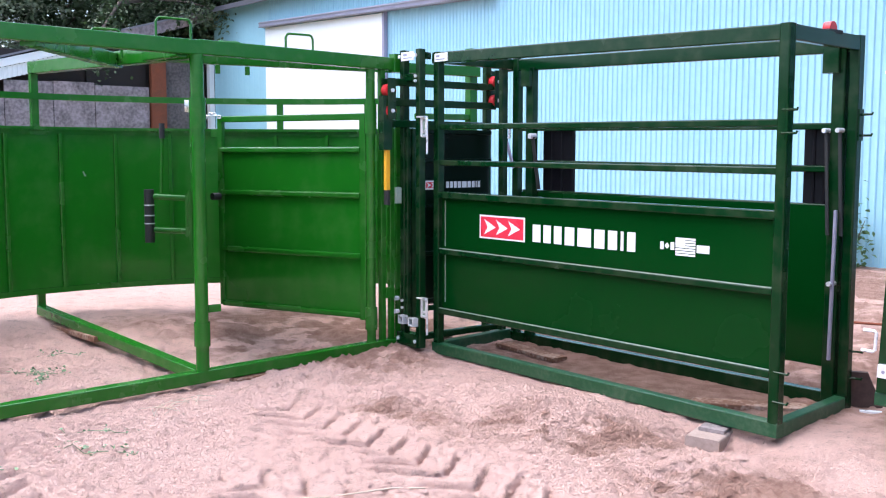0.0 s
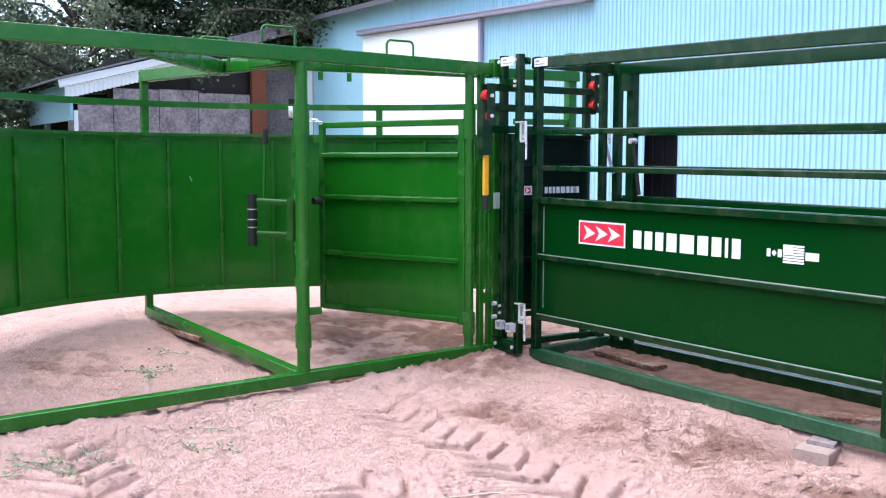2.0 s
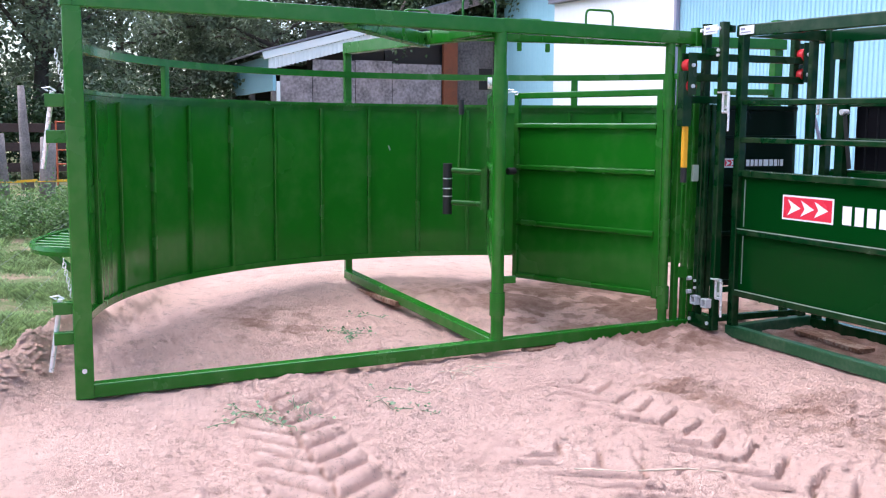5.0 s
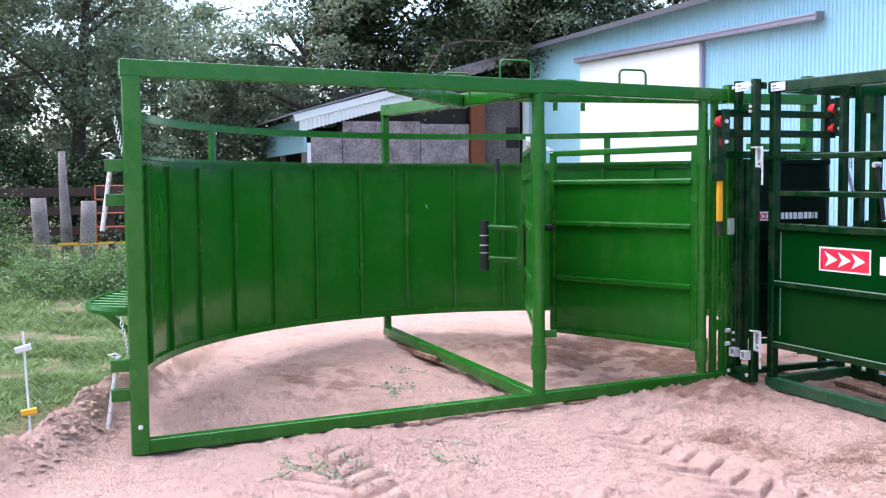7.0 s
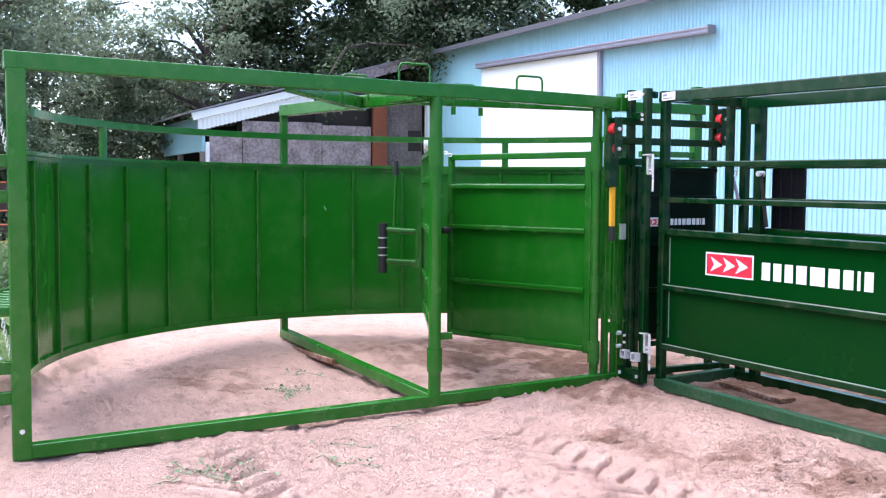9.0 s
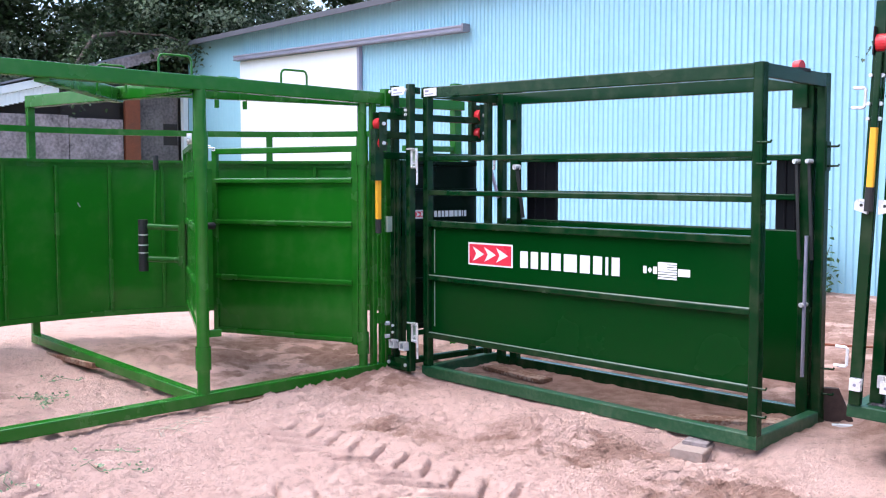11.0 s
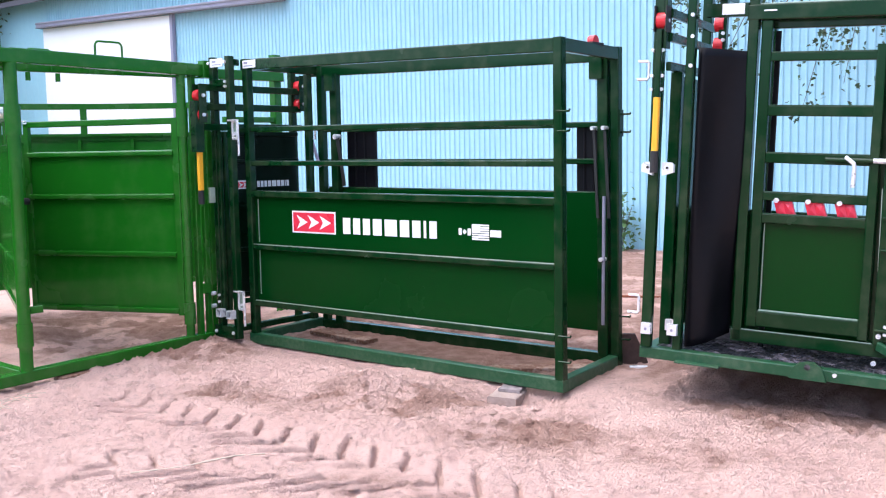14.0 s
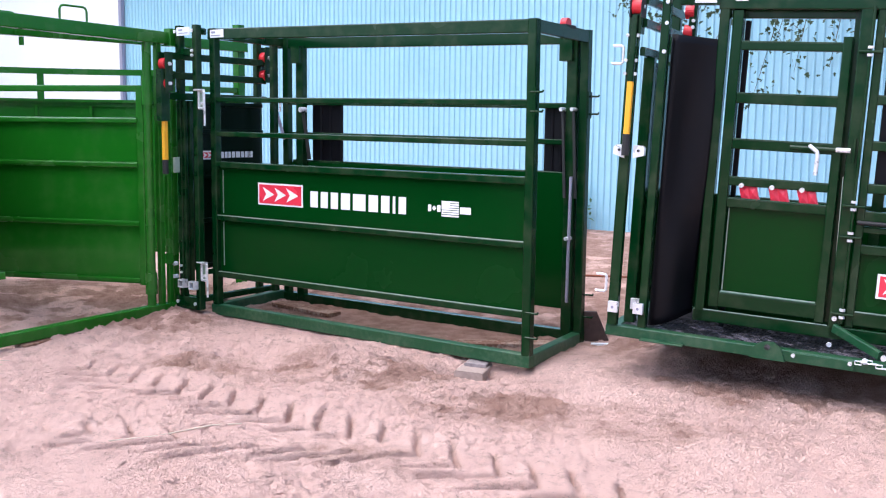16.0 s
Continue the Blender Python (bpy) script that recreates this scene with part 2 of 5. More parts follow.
def structure(name, bm, mat, label="", category="", smooth=False):
    return tagged(link(name, bm, mat, smooth), label, category, kind="structure")


# ---- ground ----
rng = np.random.default_rng(7)
LATTICE = rng.random((256, 256))


def field(x, y, size, shift=0.0):
    """Smooth noise in -1..1 over features of the given size in metres."""
    u, v = x / size + 17.3 + shift, y / size + 41.7 + shift
    i, j = np.floor(u).astype(int), np.floor(v).astype(int)
    a, b = u - i, v - j
    a, b = a * a * (3 - 2 * a), b * b * (3 - 2 * b)
    p, q, r, s = (LATTICE[(i + m) % 256, (j + k) % 256] for m, k in ((0, 0), (1, 0), (0, 1), (1, 1)))
    return 2 * ((p * (1 - a) + q * a) * (1 - b) + (r * (1 - a) + s * a) * b) - 1


def hump(x, y, cx, cy, rx, ry, turn=0.0):
    c, s = math.cos(radians(turn)), math.sin(radians(turn))
    u, v = (x - cx) * c + (y - cy) * s, -(x - cx) * s + (y - cy) * c
    return np.exp(-((u / rx) ** 2) - (v / ry) ** 2)


def step(a, lo, hi):
    t = np.clip((a - lo) / (hi - lo), 0, 1)
    return t * t * (3 - 2 * t)


def tyre(x, y, x0, y0, x1, y1, width, pitch, keep, far=0.75, arm=1.6):
    """Rounded bars of soil left between the lugs of a tyre, along a line."""
    length = math.hypot(x1 - x0, y1 - y0)
    dx, dy = (x1 - x0) / length, (y1 - y0) / length
    s, u = (x - x0) * dx + (y - y0) * dy, -(x - x0) * dy + (y - y0) * dx
    inside = step(s, -0.1, 0.15) * (1 - step(s, length - 0.15, length + 0.1)) * (1 - step(np.abs(u), width * 0.44, width * 0.54))
    p = ((np.where(u > 0, s + far * u, s - arm * u) + 0.02 * field(x, y, 0.4, 14.0)) / pitch) % 1.0
    wear = np.clip(0.9 + 0.6 * field(x, y, 0.45, 3.0), 0.4, 1) * keep
    lug = np.sqrt(np.clip(1 - ((p - 0.5) / 0.36) ** 2, 0, 1)) * step(np.abs(u), 0.0, 0.02)
    return inside, inside * wear * (0.055 * lug - 0.02)


def lug_prints(x, y, x0, y0, x1, y1, pitch, phase, keep, far, arm, high, low, fade=0.0):
    """A tractor tyre's herringbone: narrow slots cut on one half, thin ridged bars on the other."""
    length = math.hypot(x1 - x0, y1 - y0)
    dx, dy = (x1 - x0) / length, (y1 - y0) / length
    s, u = (x - x0) * dx + (y - y0) * dy, -(x - x0) * dy + (y - y0) * dx
    ends = step(s, -0.08, 0.12) * (1 - step(s, length - 0.12, length + 0.1))
    wob = 0.02 * field(x, y, 0.3, 14.0) + 0.012 * field(x, y, 0.09, 15.0)
    wear = np.clip(0.9 + 0.6 * field(x, y, 0.5, 3.0), 0.45, 1) * keep
    upper = ends * step(u, -0.012, 0.02) * (1 - step(u + 0.04 * field(x, y, 0.2, 51.0), high - 0.04, high))
    lower = ends * step(-u, -0.01, 0.02) * (1 - step(-u + 0.06 * field(x, y, 0.2, 52.0), low - 0.05, low))
    p = ((s + wob + far * u) / pitch + phase) % 1.0
    d = (p - 0.5) * pitch / math.sqrt(1 + far * far)
    slot = np.exp(-((d / 0.0105) ** 2)) * (1 - 0.3 * step(u, high * 0.5, high))
    pad = 0.016 * (1 - p) * step(p, 0.56, 0.64) + 0.012 * step(p, 0.0, 0.3) * (1 - step(p, 0.3, 0.45))
    q = ((s + wob - arm * u) / pitch + phase + 0.02) % 1.0
    e = (q - 0.5) * pitch / math.sqrt(1 + arm * arm)
    bar_h = (0.024 * np.exp(-(((e + 0.012) / 0.013) ** 2)) - 0.034 * np.exp(-(((e - 0.012) / 0.009) ** 2))) * np.clip(0.8 + 0.9 * field(x, y, 0.13, 53.0), 0.15, 1)
    tired = 1 - fade * step(s, length * 0.3, length * 0.6)
    return np.maximum(upper, lower), wear * (upper * tired * (pad - 0.05 * slot - 0.004) + lower * (bar_h - 0.004))


def grass_mask(x, y):
    edge = -5.0 - 0.41 * (x + 0.3) + 0.12 * field(x, y, 0.5) + 0.05 * field(x, y, 0.15)
    return step(edge - y, 0.0, 0.25) * (1 - step(x, 0.3, 0.9))


def ground_height(x, y):
    away = np.maximum(np.maximum(np.maximum(0.55 * (-0.6 - x), x - 5.2), np.maximum(-4.2 - y, 0.55 * (y - 0.3))), 0)
    spacing = 0.0085 + 0.055 * away
    fine = lambda size: 1 - step(spacing, 0.35 * size, 0.75 * size)
    h = 0.018 * field(x, y, 1.6) + 0.012 * field(x, y, 0.5) + 0.008 * fine(0.2) * field(x, y, 0.2) + 0.006 * fine(0.1) * field(x, y, 0.1, 5.0) + 0.005 * fine(0.05) * field(x, y, 0.05, 9.0)
    rough = np.clip(field(x, y, 0.7, 12.0) + 0.2, 0, 1)
    crumble = 0.45 + 0.55 * np.clip(0.5 + 1.2 * field(x, y, 0.55, 25.0), 0, 1)
    h -= crumble * (0.022 * fine(0.13) * np.abs(field(x, y, 0.13, 26.0)) + 0.022 * fine(0.06) * np.abs(field(x, y, 0.06, 27.0)) + 0.016 * fine(0.035) * np.abs(field(x, y, 0.03, 28.0)) - 0.018)
    h += (1 - step(x, -0.9, -0.3)) * (1 - step(y, 1.0, 2.5)) * 0.035 * fine(0.3) * (np.abs(field(x, y, 0.3, 41.0)) - 0.45) * np.clip(0.6 + field(x, y, 0.9, 42.0), 0.2, 1)
    h += rough * (0.035 * fine(0.12) * np.abs(field(x, y, 0.12, 2.0)) + 0.02 * fine(0.055) * np.abs(field(x, y, 0.055, 3.5)))
    flake = field(x + 0.02 * field(x, y, 0.08, 61.0), y + 0.02 * field(x, y, 0.08, 62.0), 0.045, 63.0)
    h += 0.009 * fine(0.05) * step(flake, 0.1, 0.35) * np.clip(0.5 + field(x, y, 0.4, 64.0), 0, 1)
    prints = [lug_prints(x, y, 0.75, -1.8, 4.7, -1.83, 0.2145, 0.65, 1.0, 0.8, 1.25, 0.28, 0.23), lug_prints(x, y, 1.78, -2.68, 3.35, -1.88, 0.218, 0.1, 0.9, 0.77, 1.47, 0.2, 0.26, 0.8),
              tyre(x, y, 0.52, -3.58, 2.3, -3.64, 0.5, 0.212, 1.0, 0.8, 1.2)]
    for inside, relief in prints:
        h = h * (1 - 0.7 * inside) + relief
    h -= 0.05 * hump(x, y, 5.0, -0.74, 0.2, 0.035, -37) + 0.05 * hump(x, y, 5.06, -0.94, 0.16, 0.035, -33)
    clods = 0.5 + 0.7 * np.abs(field(x, y, 0.11, 7.0)) + 0.6 * np.abs(field(x, y, 0.045, 17.0))
    pile = 0.05 * hump(x, y, 1.1, -1.15, 0.32, 0.18, -10) + 0.075 * hump(x, y, 2.05, -0.68, 0.5, 0.24, -8) + 0.035 * hump(x, y, 3.2, -0.92, 0.36, 0.2, 10)
    pile += 0.05 * hump(x, y, 0.3, -0.5, 0.5, 0.2, -20) + 0.04 * hump(x, y, 0.0, -0.9, 0.4, 0.3)
    h += pile * clods
    h -= 0.2 * hump(x, y, 2.74, -0.22, 0.3, 0.24, 15)
    h -= 0.03 * step(y, -0.3, -0.1) * (1 - step(y, 0.95, 1.15)) * step(x, -0.3, -0.05) * (1 - step(x, 3.0, 3.2))
    h -= 0.035 * np.exp(-(((y + 0.02) / 0.16) ** 2)) * step(x, -0.2, 0.2) * (1 - step(x, 2.9, 3.1))
    line = y + 5.0 + 0.41 * (x + 0.3)
    run = 1 - step(x, 0.6, 1.4)
    h += run * 0.22 * np.exp(-((line - 0.16) / 0.15) ** 2) * (0.55 + 0.8 * np.abs(field(x, y, 0.3, 4.0))) * (1 - 0.6 * step(-x, 0.6, 2.0))
    h += run * 0.04 * np.exp(-((line - 0.16) / 0.2) ** 2) * step(field(x, y, 0.12, 33.0), -0.1, 0.25)
    rail = np.abs(x + 0.16 + 0.104 * (y + 1.81))
    h -= 0.05 * np.exp(-((rail / 0.28) ** 2)) * step(y, -5.2, -4.4) * (1 - step(y, -0.6, 0.0))
    spoke = np.abs(y + 1.81 - 0.0794 * (x + 0.16))
    h -= 0.06 * np.exp(-((spoke / 0.2) ** 2)) * step(x, -3.2, -2.8) * (1 - step(x, -0.5, -0.1))
    g = grass_mask(x, y)
    h += g * (0.05 + 0.02 * field(x, y, 0.3, 8.0)) + 0.27 * step(-x, 3, 11) * step(-y, -1.0, 3.0)
    h += 0.10 * hump(x, y, -2.9, -2.0, 0.9, 1.2)
    h += 0.16 * step(y, 0.5, 0.95) * step(x, 3.3, 3.7) * (1 - step(y, 1.5, 2.5))
    h *= 1 - 0.6 * hump(x, y, 1.5, 0.4, 2.0, 0.8)
    return h - 0.012


def spaced(fine0, fine1, fine, lo, hi, below, above):
    a = list(np.arange(fine0, fine1, fine))
    d = fine
    while a[-1] < hi:
        d *= above
        a.append(a[-1] + d)
    d = fine
    while a[0] > lo:
        d *= below
        a.insert(0, a[0] - d)
    return np.array(a)


def soil_attributes(me, x, y):
    """Where the soil is dug up or darkened in place of shade, and where it bears grass."""
    # dug patches; the wide one at (-1.1, -0.3) paints the entry gate's shade
    damp_shade = 1.15 * hump(x, y, 2.4, -0.8, 0.62, 0.33, 24) + 1.0 * hump(x, y, 1.35, -1.33, 0.36, 0.17, 20) + 1.1 * hump(x, y, 3.42, -0.92, 0.45, 0.27, 34) + 0.25 * hump(x, y, 4.25, -0.85, 0.5, 0.25, 20) + 1.5 * hump(x, y, -1.1, -0.3, 1.1, 0.75, 10) + 0.35 * hump(x, y, -1.5, -2.9, 1.0, 0.4, -15)
    # terms beneath chute and entry gate darken the soil in place of shade
    damp_shade += 0.8 * hump(x, y, 0.1, -0.6, 0.6, 0.3, -30) + 0.9 * hump(x, y, 4.4, 0.15, 0.9, 0.3) + 0.5 * hump(x, y, -1.2, -0.9, 0.9, 0.6)
    damp_shade += 0.14 * np.exp(-(((y + 4.84 + 0.41 * (x + 0.3)) / 0.16) ** 2)) * (1 - step(x, 0.6, 1.4)) + 0.25 * hump(x, y, 4.3, -0.75, 0.45, 0.3, 20) + 0.45 * hump(x, y, 3.3, -2.0, 0.5, 0.2, 10) + 0.4 * hump(x, y, -0.2, -2.0, 0.5, 0.3) + 0.4 * hump(x, y, -1.6, -3.2, 0.7, 0.3, 30)
    damp_shade += 0.4 * (1 - step(x, -0.9, -0.3)) * np.clip(-0.15 + field(x, y, 0.7, 44.0), 0, 1)
    damp_shade += 1.2 * step(y, 0.25, 0.9) * (1 - step(y, 6.0, 7.0)) * step(x, -0.6, 0.2) * np.clip(0.75 + 0.6 * field(x, y, 0.4, 71.0), 0, 1)
    # the hump at (-1.0, 0.2) paints gate shade near the entry
    damp_shade += 0.5 * hump(x, y, 0.6, 7.4, 4.0, 1.0) + 0.9 * hump(x, y, -1.0, 0.2, 0.5, 0.5) + 0.5 * hump(x, y, 3.5, 1.8, 0.7, 0.5)
    # last term covers the alley's footprint: its shade painted as darker soil
    damp_shade = np.clip(damp_shade * (0.75 + 0.9 * field(x, y, 0.22, 6.0) + 0.6 * field(x, y, 0.07, 16.0)), 0, 1) + 0.7 * step(y, 3.0, 6.5) * np.clip(0.5 + field(x, y, 0.5), 0, 1) + 0.95 * step(y, 0.0, 0.2) * (1 - step(y, 0.9, 1.3)) * step(x, 0, 0.2) * (1 - step(x, 2.8, 3.1))
    for name, value in (("damp_shade", damp_shade), ("grass", np.maximum(grass_mask(x, y), step(-x, 9, 13)))):
        me.attributes.new(name, "FLOAT", "POINT").data.foreach_set("value", value.astype(np.float32))


def ground():
    xs, ys = spaced(-0.6, 5.2, 0.0085, -400, 400, 1.03, 1.055), spaced(-4.2, 0.3, 0.0085, -400, 400, 1.055, 1.03)
    gx, gy = np.meshgrid(xs, ys, indexing="ij")
    gz = ground_height(gx, gy)
    nx, ny = gx.shape
    co = np.stack([gx, gy, gz], -1).reshape(-1, 3)
    idx = np.arange(nx * ny).reshape(nx, ny)
    quads = np.stack([idx[:-1, :-1], idx[1:, :-1], idx[1:, 1:], idx[:-1, 1:]], -1).reshape(-1, 4)
    me = bpy.data.meshes.new("ground")
    me.vertices.add(len(co))
    me.vertices.foreach_set("co", co.ravel())
    me.loops.add(quads.size)
    me.loops.foreach_set("vertex_index", quads.ravel())
    me.polygons.add(len(quads))
    me.polygons.foreach_set("loop_start", np.arange(0, quads.size, 4))
    me.update(calc_edges=True)
    me.polygons.foreach_set("use_smooth", [True] * len(quads))
    x, y = co[:, 0], co[:, 1]
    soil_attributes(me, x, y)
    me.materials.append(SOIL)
    return tagged(new("ground", me), "pinkish sandy soil with tyre prints and rough grass", "ground", kind="structure")


ground()


# ---- barn ----
BY = 7.95


def ribbed(bm, x0, x1, z0, z1a, z1b, y, pitch=0.105, depth=0.02, thick=0.06):
    """Sheet of ribbed steel facing -y with a straight top edge from z1a to z1b."""
    xs = []
    x = x0
    while x < x1 - 1e-6:
        for f, o in ((0, 0), (0.6, 0), (0.72, 1), (0.86, 1)):
            if x + f * pitch < x1:
                xs.append((x + f * pitch, o))
        x += pitch
    xs.append((x1, 0))
    top = lambda a: z1a + (z1b - z1a) * (a - x0) / (x1 - x0)
    low = [bm.verts.new((a, y - o * depth, z0)) for a, o in xs]
    high = [bm.verts.new((a, y - o * depth, top(a))) for a, o in xs]
    for i in range(len(xs) - 1):
        bm.faces.new((low[i], low[i + 1], high[i + 1], high[i]))
    back = [bm.verts.new(p) for p in ((x0, y + thick, z0), (x1, y + thick, z0), (x1, y + thick, top(x1)), (x0, y + thick, top(x0)))]
    bm.faces.new(back[::-1])


def bmesh_of(make):
    bm = bmesh.new()
    make(bm)
    return bm


def barn():
    wall = structure("wall_barn", bmesh_of(lambda bm: ribbed(bm, -11.9, 26, -0.3, 5.35, 4.945, BY)), BLUE, "pale blue ribbed steel barn wall", "wall")
    structure("wall_barn_corner", bmesh_of(lambda bm: ribbed(bm, -20.3, -17.15, -0.3, 5.44, 5.405, BY, 0.3, 0.003)), BLUE, "pale blue ribbed steel barn wall at the corner", "wall")
    structure("wall_barn_above_door", bmesh_of(lambda bm: ribbed(bm, -17.15, -11.9, 4.5, 5.405, 5.35, BY)), BLUE, "pale blue ribbed steel above the barn door", "wall")
    structure("wall_barn_end", bmesh_of(lambda bm: slab(bm, -20.3, -20.2, BY + 0.07, 26, -0.3, 5.3)), BLUE, "pale blue end wall of the barn", "wall")
    structure("wall_barn_back", bmesh_of(lambda bm: slab(bm, -20.2, 26, 26, 26.1, -0.3, 5.1)), BLUE, "pale blue back wall of the barn", "wall")
    d = tagged(new("door_1"), "large white sliding barn door, closed", "door", kind="structure")
    piece("door_panel", DOORWHITE, d, ribbed, -17.15, -11.9, -0.05, 4.66, 4.48, BY - 0.09, 0.25, 0.003, 0.04)
    piece("door_edge", TRIM, d, slab, -11.91, -11.82, BY - 0.12, BY - 0.035, -0.05, 4.5, label="dark purple-grey edge strip")
    t = tagged(new("trim"), "weathered grey sliding door track on the barn wall", "track", kind="structure")
    piece("track_cover", TRIM, t, bar, (-17.25, BY - 0.14, 4.755), (-8.3, BY - 0.14, 4.465), 0.16, 0.11)
    piece("track_lip", ROOF, t, bar, (-17.25, BY - 0.15, 4.682), (-8.28, BY - 0.15, 4.392), 0.17, 0.022)
    piece("track_seam", ROOF, t, bar, (-17.25, BY - 0.225, 4.775), (-8.3, BY - 0.225, 4.485), 0.02, 0.03)
    piece("track_end_cap", ROOF, t, bar, (-8.33, BY - 0.14, 4.465), (-8.28, BY - 0.14, 4.462), 0.18, 0.15)
    r = tagged(new("roof"), "grey ribbed steel barn roof with overhanging eave", "roof", kind="structure")
    bm = bmesh.new()
    a, b = V(-20.7, BY - 0.35, 5.35), V(26, BY - 0.35, 4.85)
    rise = V(0, 9.2, 2.6)
    prism(bm, [a, b, b + V(0, 0, 0.06), a + V(0, 0, 0.06)], [a + rise, b + rise, b + rise + V(0, 0, 0.06), a + rise + V(0, 0, 0.06)])
    part("roof_slope", bm, ROOF, r)
    bm = bmesh.new()
    a2, b2 = V(-20.7, 26.4, 5.35), V(26, 26.4, 4.85)
    prism(bm, [a + rise + V(0, 0.02, 0), b + rise + V(0, 0.02, 0), b + rise + V(0, 0.02, 0.06), a + rise + V(0, 0.02, 0.06)],
          [a2, b2, b2 + V(0, 0, 0.06), a2 + V(0, 0, 0.06)])
    part("roof_slope", bm, ROOF, r)
    bm = bmesh.new()
    x = -20.6
    while x < -4:
        z = 5.35 - 0.0107 * (x + 20.7)
        bar(bm, (x, BY - 0.36, z + 0.045), (x, BY + 3.0, z + 0.045 + 0.95), 0.035, 0.05)
        x += 0.3
    part("roof_rib", bm, ROOF, r)
    piece("eave_trim", EAVE, r, bar, a + V(0, -0.02, 0.02), b + V(0, -0.02, 0.02), 0.03, 0.13, label="grey eave edge darkened for the shade line under the roof")


barn()


# ---- cattle alley ----
def sign(parent, x, z, w, h, y, turn=None):
    """Red plate with a white border and three white arrows."""
    s = tagged(new("sign_plate"), "red plate with white border and three white arrows")
    s.parent = parent
    if turn is not None:
        s.matrix_basis = turn
    piece("border", WHITE, s, slab, x, x + w, y - 0.002, y, z, z + h, r=0.001)
    piece("red_field", REDTAPE, s, slab, x + 0.014, x + w - 0.014, y - 0.004, y - 0.0005, z + 0.012, z + h - 0.012, r=0.001)
    k = w * 0.26
    for i in range(3):
        a = x + w * 0.115 + i * w * 0.265
        pts = [(a, z + h * 0.18), (a + k, z + h * 0.5), (a, z + h * 0.82), (a + k * 0.3, z + h * 0.5)]
        piece("arrow", WHITE, s, outline, pts, y - 0.006, y - 0.003)
    return s


def lettering(parent, x, z, w, h, y):
    """One plain white bar for each letter of the maker's name."""
    widths = (1.0, 0.95, 0.95, 1.1, 1.4, 1.1, 1.0, 0.5, 0.9)
    unit, a = w / sum(widths), x
    for k in widths:
        piece("lettering_bar", WHITE, parent, slab, a + 0.08 * unit, a + (k - 0.2) * unit, y - 0.003, y, z, z + h, r=0.01)
        a += k * unit


L, D, TOP = 2.98, 0.87, 2.18


def alley():
    a = thing("cattle_alley", "dark green steel cattle alley with sheeted sides, standing on sand", "cattle alley", pose(0, 0, 0))
    t = 0.062
    top = lambda x: 2.225 - 0.027 * x
    skew = 0.07
    for y, s in ((0.035, 0), (D - 0.035, skew)):
        # far skid gets the darker paint in place of its shade
        piece("skid_beam", SKID if s == 0 else ALLEY, a, bar, (-0.012 - s, y, -0.003), (L - s, y, 0.005 + s * 0.2), 0.07, 0.085, label="scuffed dusty green skid beam")
    for x in (0.035, L - 0.035):
        piece("cross_beam", SKID, a, bar, (x - 0.005, 0.07, 0.0), (x - skew, D - 0.07, 0.012), 0.07, 0.085)
    for x, y in ((t / 2, t / 2), (L - t / 2, t / 2), (t / 2 - 0.01, D - t / 2), (L - t / 2 - skew, D - t / 2)):
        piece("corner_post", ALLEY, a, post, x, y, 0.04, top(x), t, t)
    for x, c, lift in ((0.205, 0.19, 0.055), (L - 0.185, L - 0.215, 0.0)):
        piece("inner_post", ALLEY, a, post, x, D - 0.05, 0.0, TOP - 0.04, 0.08, 0.06)
        piece("post_cap", ALLEY, a, slab, c - 0.055, c + 0.045, D - 0.11, D - 0.02, TOP - 0.24 + lift, TOP - 0.1 + lift)
    for y, s in ((0.03, 0), (D - 0.03, skew)):
        piece("top_rail", ALLEY, a, bar, (-0.02 - s, y, top(0) - 0.043 - s * 0.1), (L - t - s, y, top(L) - 0.043), 0.05, 0.083 + s * 0.15)
    for x in (0.03, L - 0.03):
        piece("end_rail", ALLEY, a, bar, (x - 0.004, t, top(x) - 0.043), (x - skew + 0.004, D - t, top(x) - 0.043), 0.05, 0.083)
    for y in (0.03, D - 0.03):
        right = L - t if y < 0.1 else L - 0.22
        for z0, z1 in ((1.672, 1.636), (1.405, 1.385)):
            piece("side_rail", ALLEY, a, bar, (t, y, z0), (right, y, z1), 0.035, 0.04)
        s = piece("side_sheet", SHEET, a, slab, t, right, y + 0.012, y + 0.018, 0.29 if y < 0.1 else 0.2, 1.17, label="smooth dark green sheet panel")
        back = 0.0 if y < 0.1 else 0.046
        for z0, z1, h in ((1.165, 1.152, 0.05), (0.742, 0.746, 0.04), (0.288, 0.302, 0.046)):
            piece("sheet_rail", ALLEY, s, bar, (t, y - 0.005 + back, z0), (right, y - 0.005 + back, z1), 0.045, h)
            if z0 < 1 and y < 0.1:
                # pale strip for scuffing and the rail's highlight, painted along the top edge
                piece("worn_bright_edge", EDGE, s, bar, (t + 0.01, y - 0.022, z0 + h / 2 + 0.001), (right, y - 0.022, z1 + h / 2 + 0.001), 0.012, 0.006, label="scuffed top edge with its highlight put into the colour")
        if y < 0.1:
            for z0, z1 in ((0.36, 0.71), (0.78, 1.12)):
                piece("sheet_edge", EDGE, s, bar, (t + 0.04, y + 0.008, z0), (t + 0.04, y + 0.008, z1), 0.005, 0.008, (0, 1, 0))
    y = 0.042
    sign(a, 0.496, 0.87, 0.475, 0.168, y)
    lettering(a, 1.04, 0.88, 0.93, 0.118, y)
    # small flag decals as plain white shapes
    piece("flag_decal", WHITE, a, slab, 2.14, 2.165, y - 0.003, y, 0.915, 0.96, r=0.001)
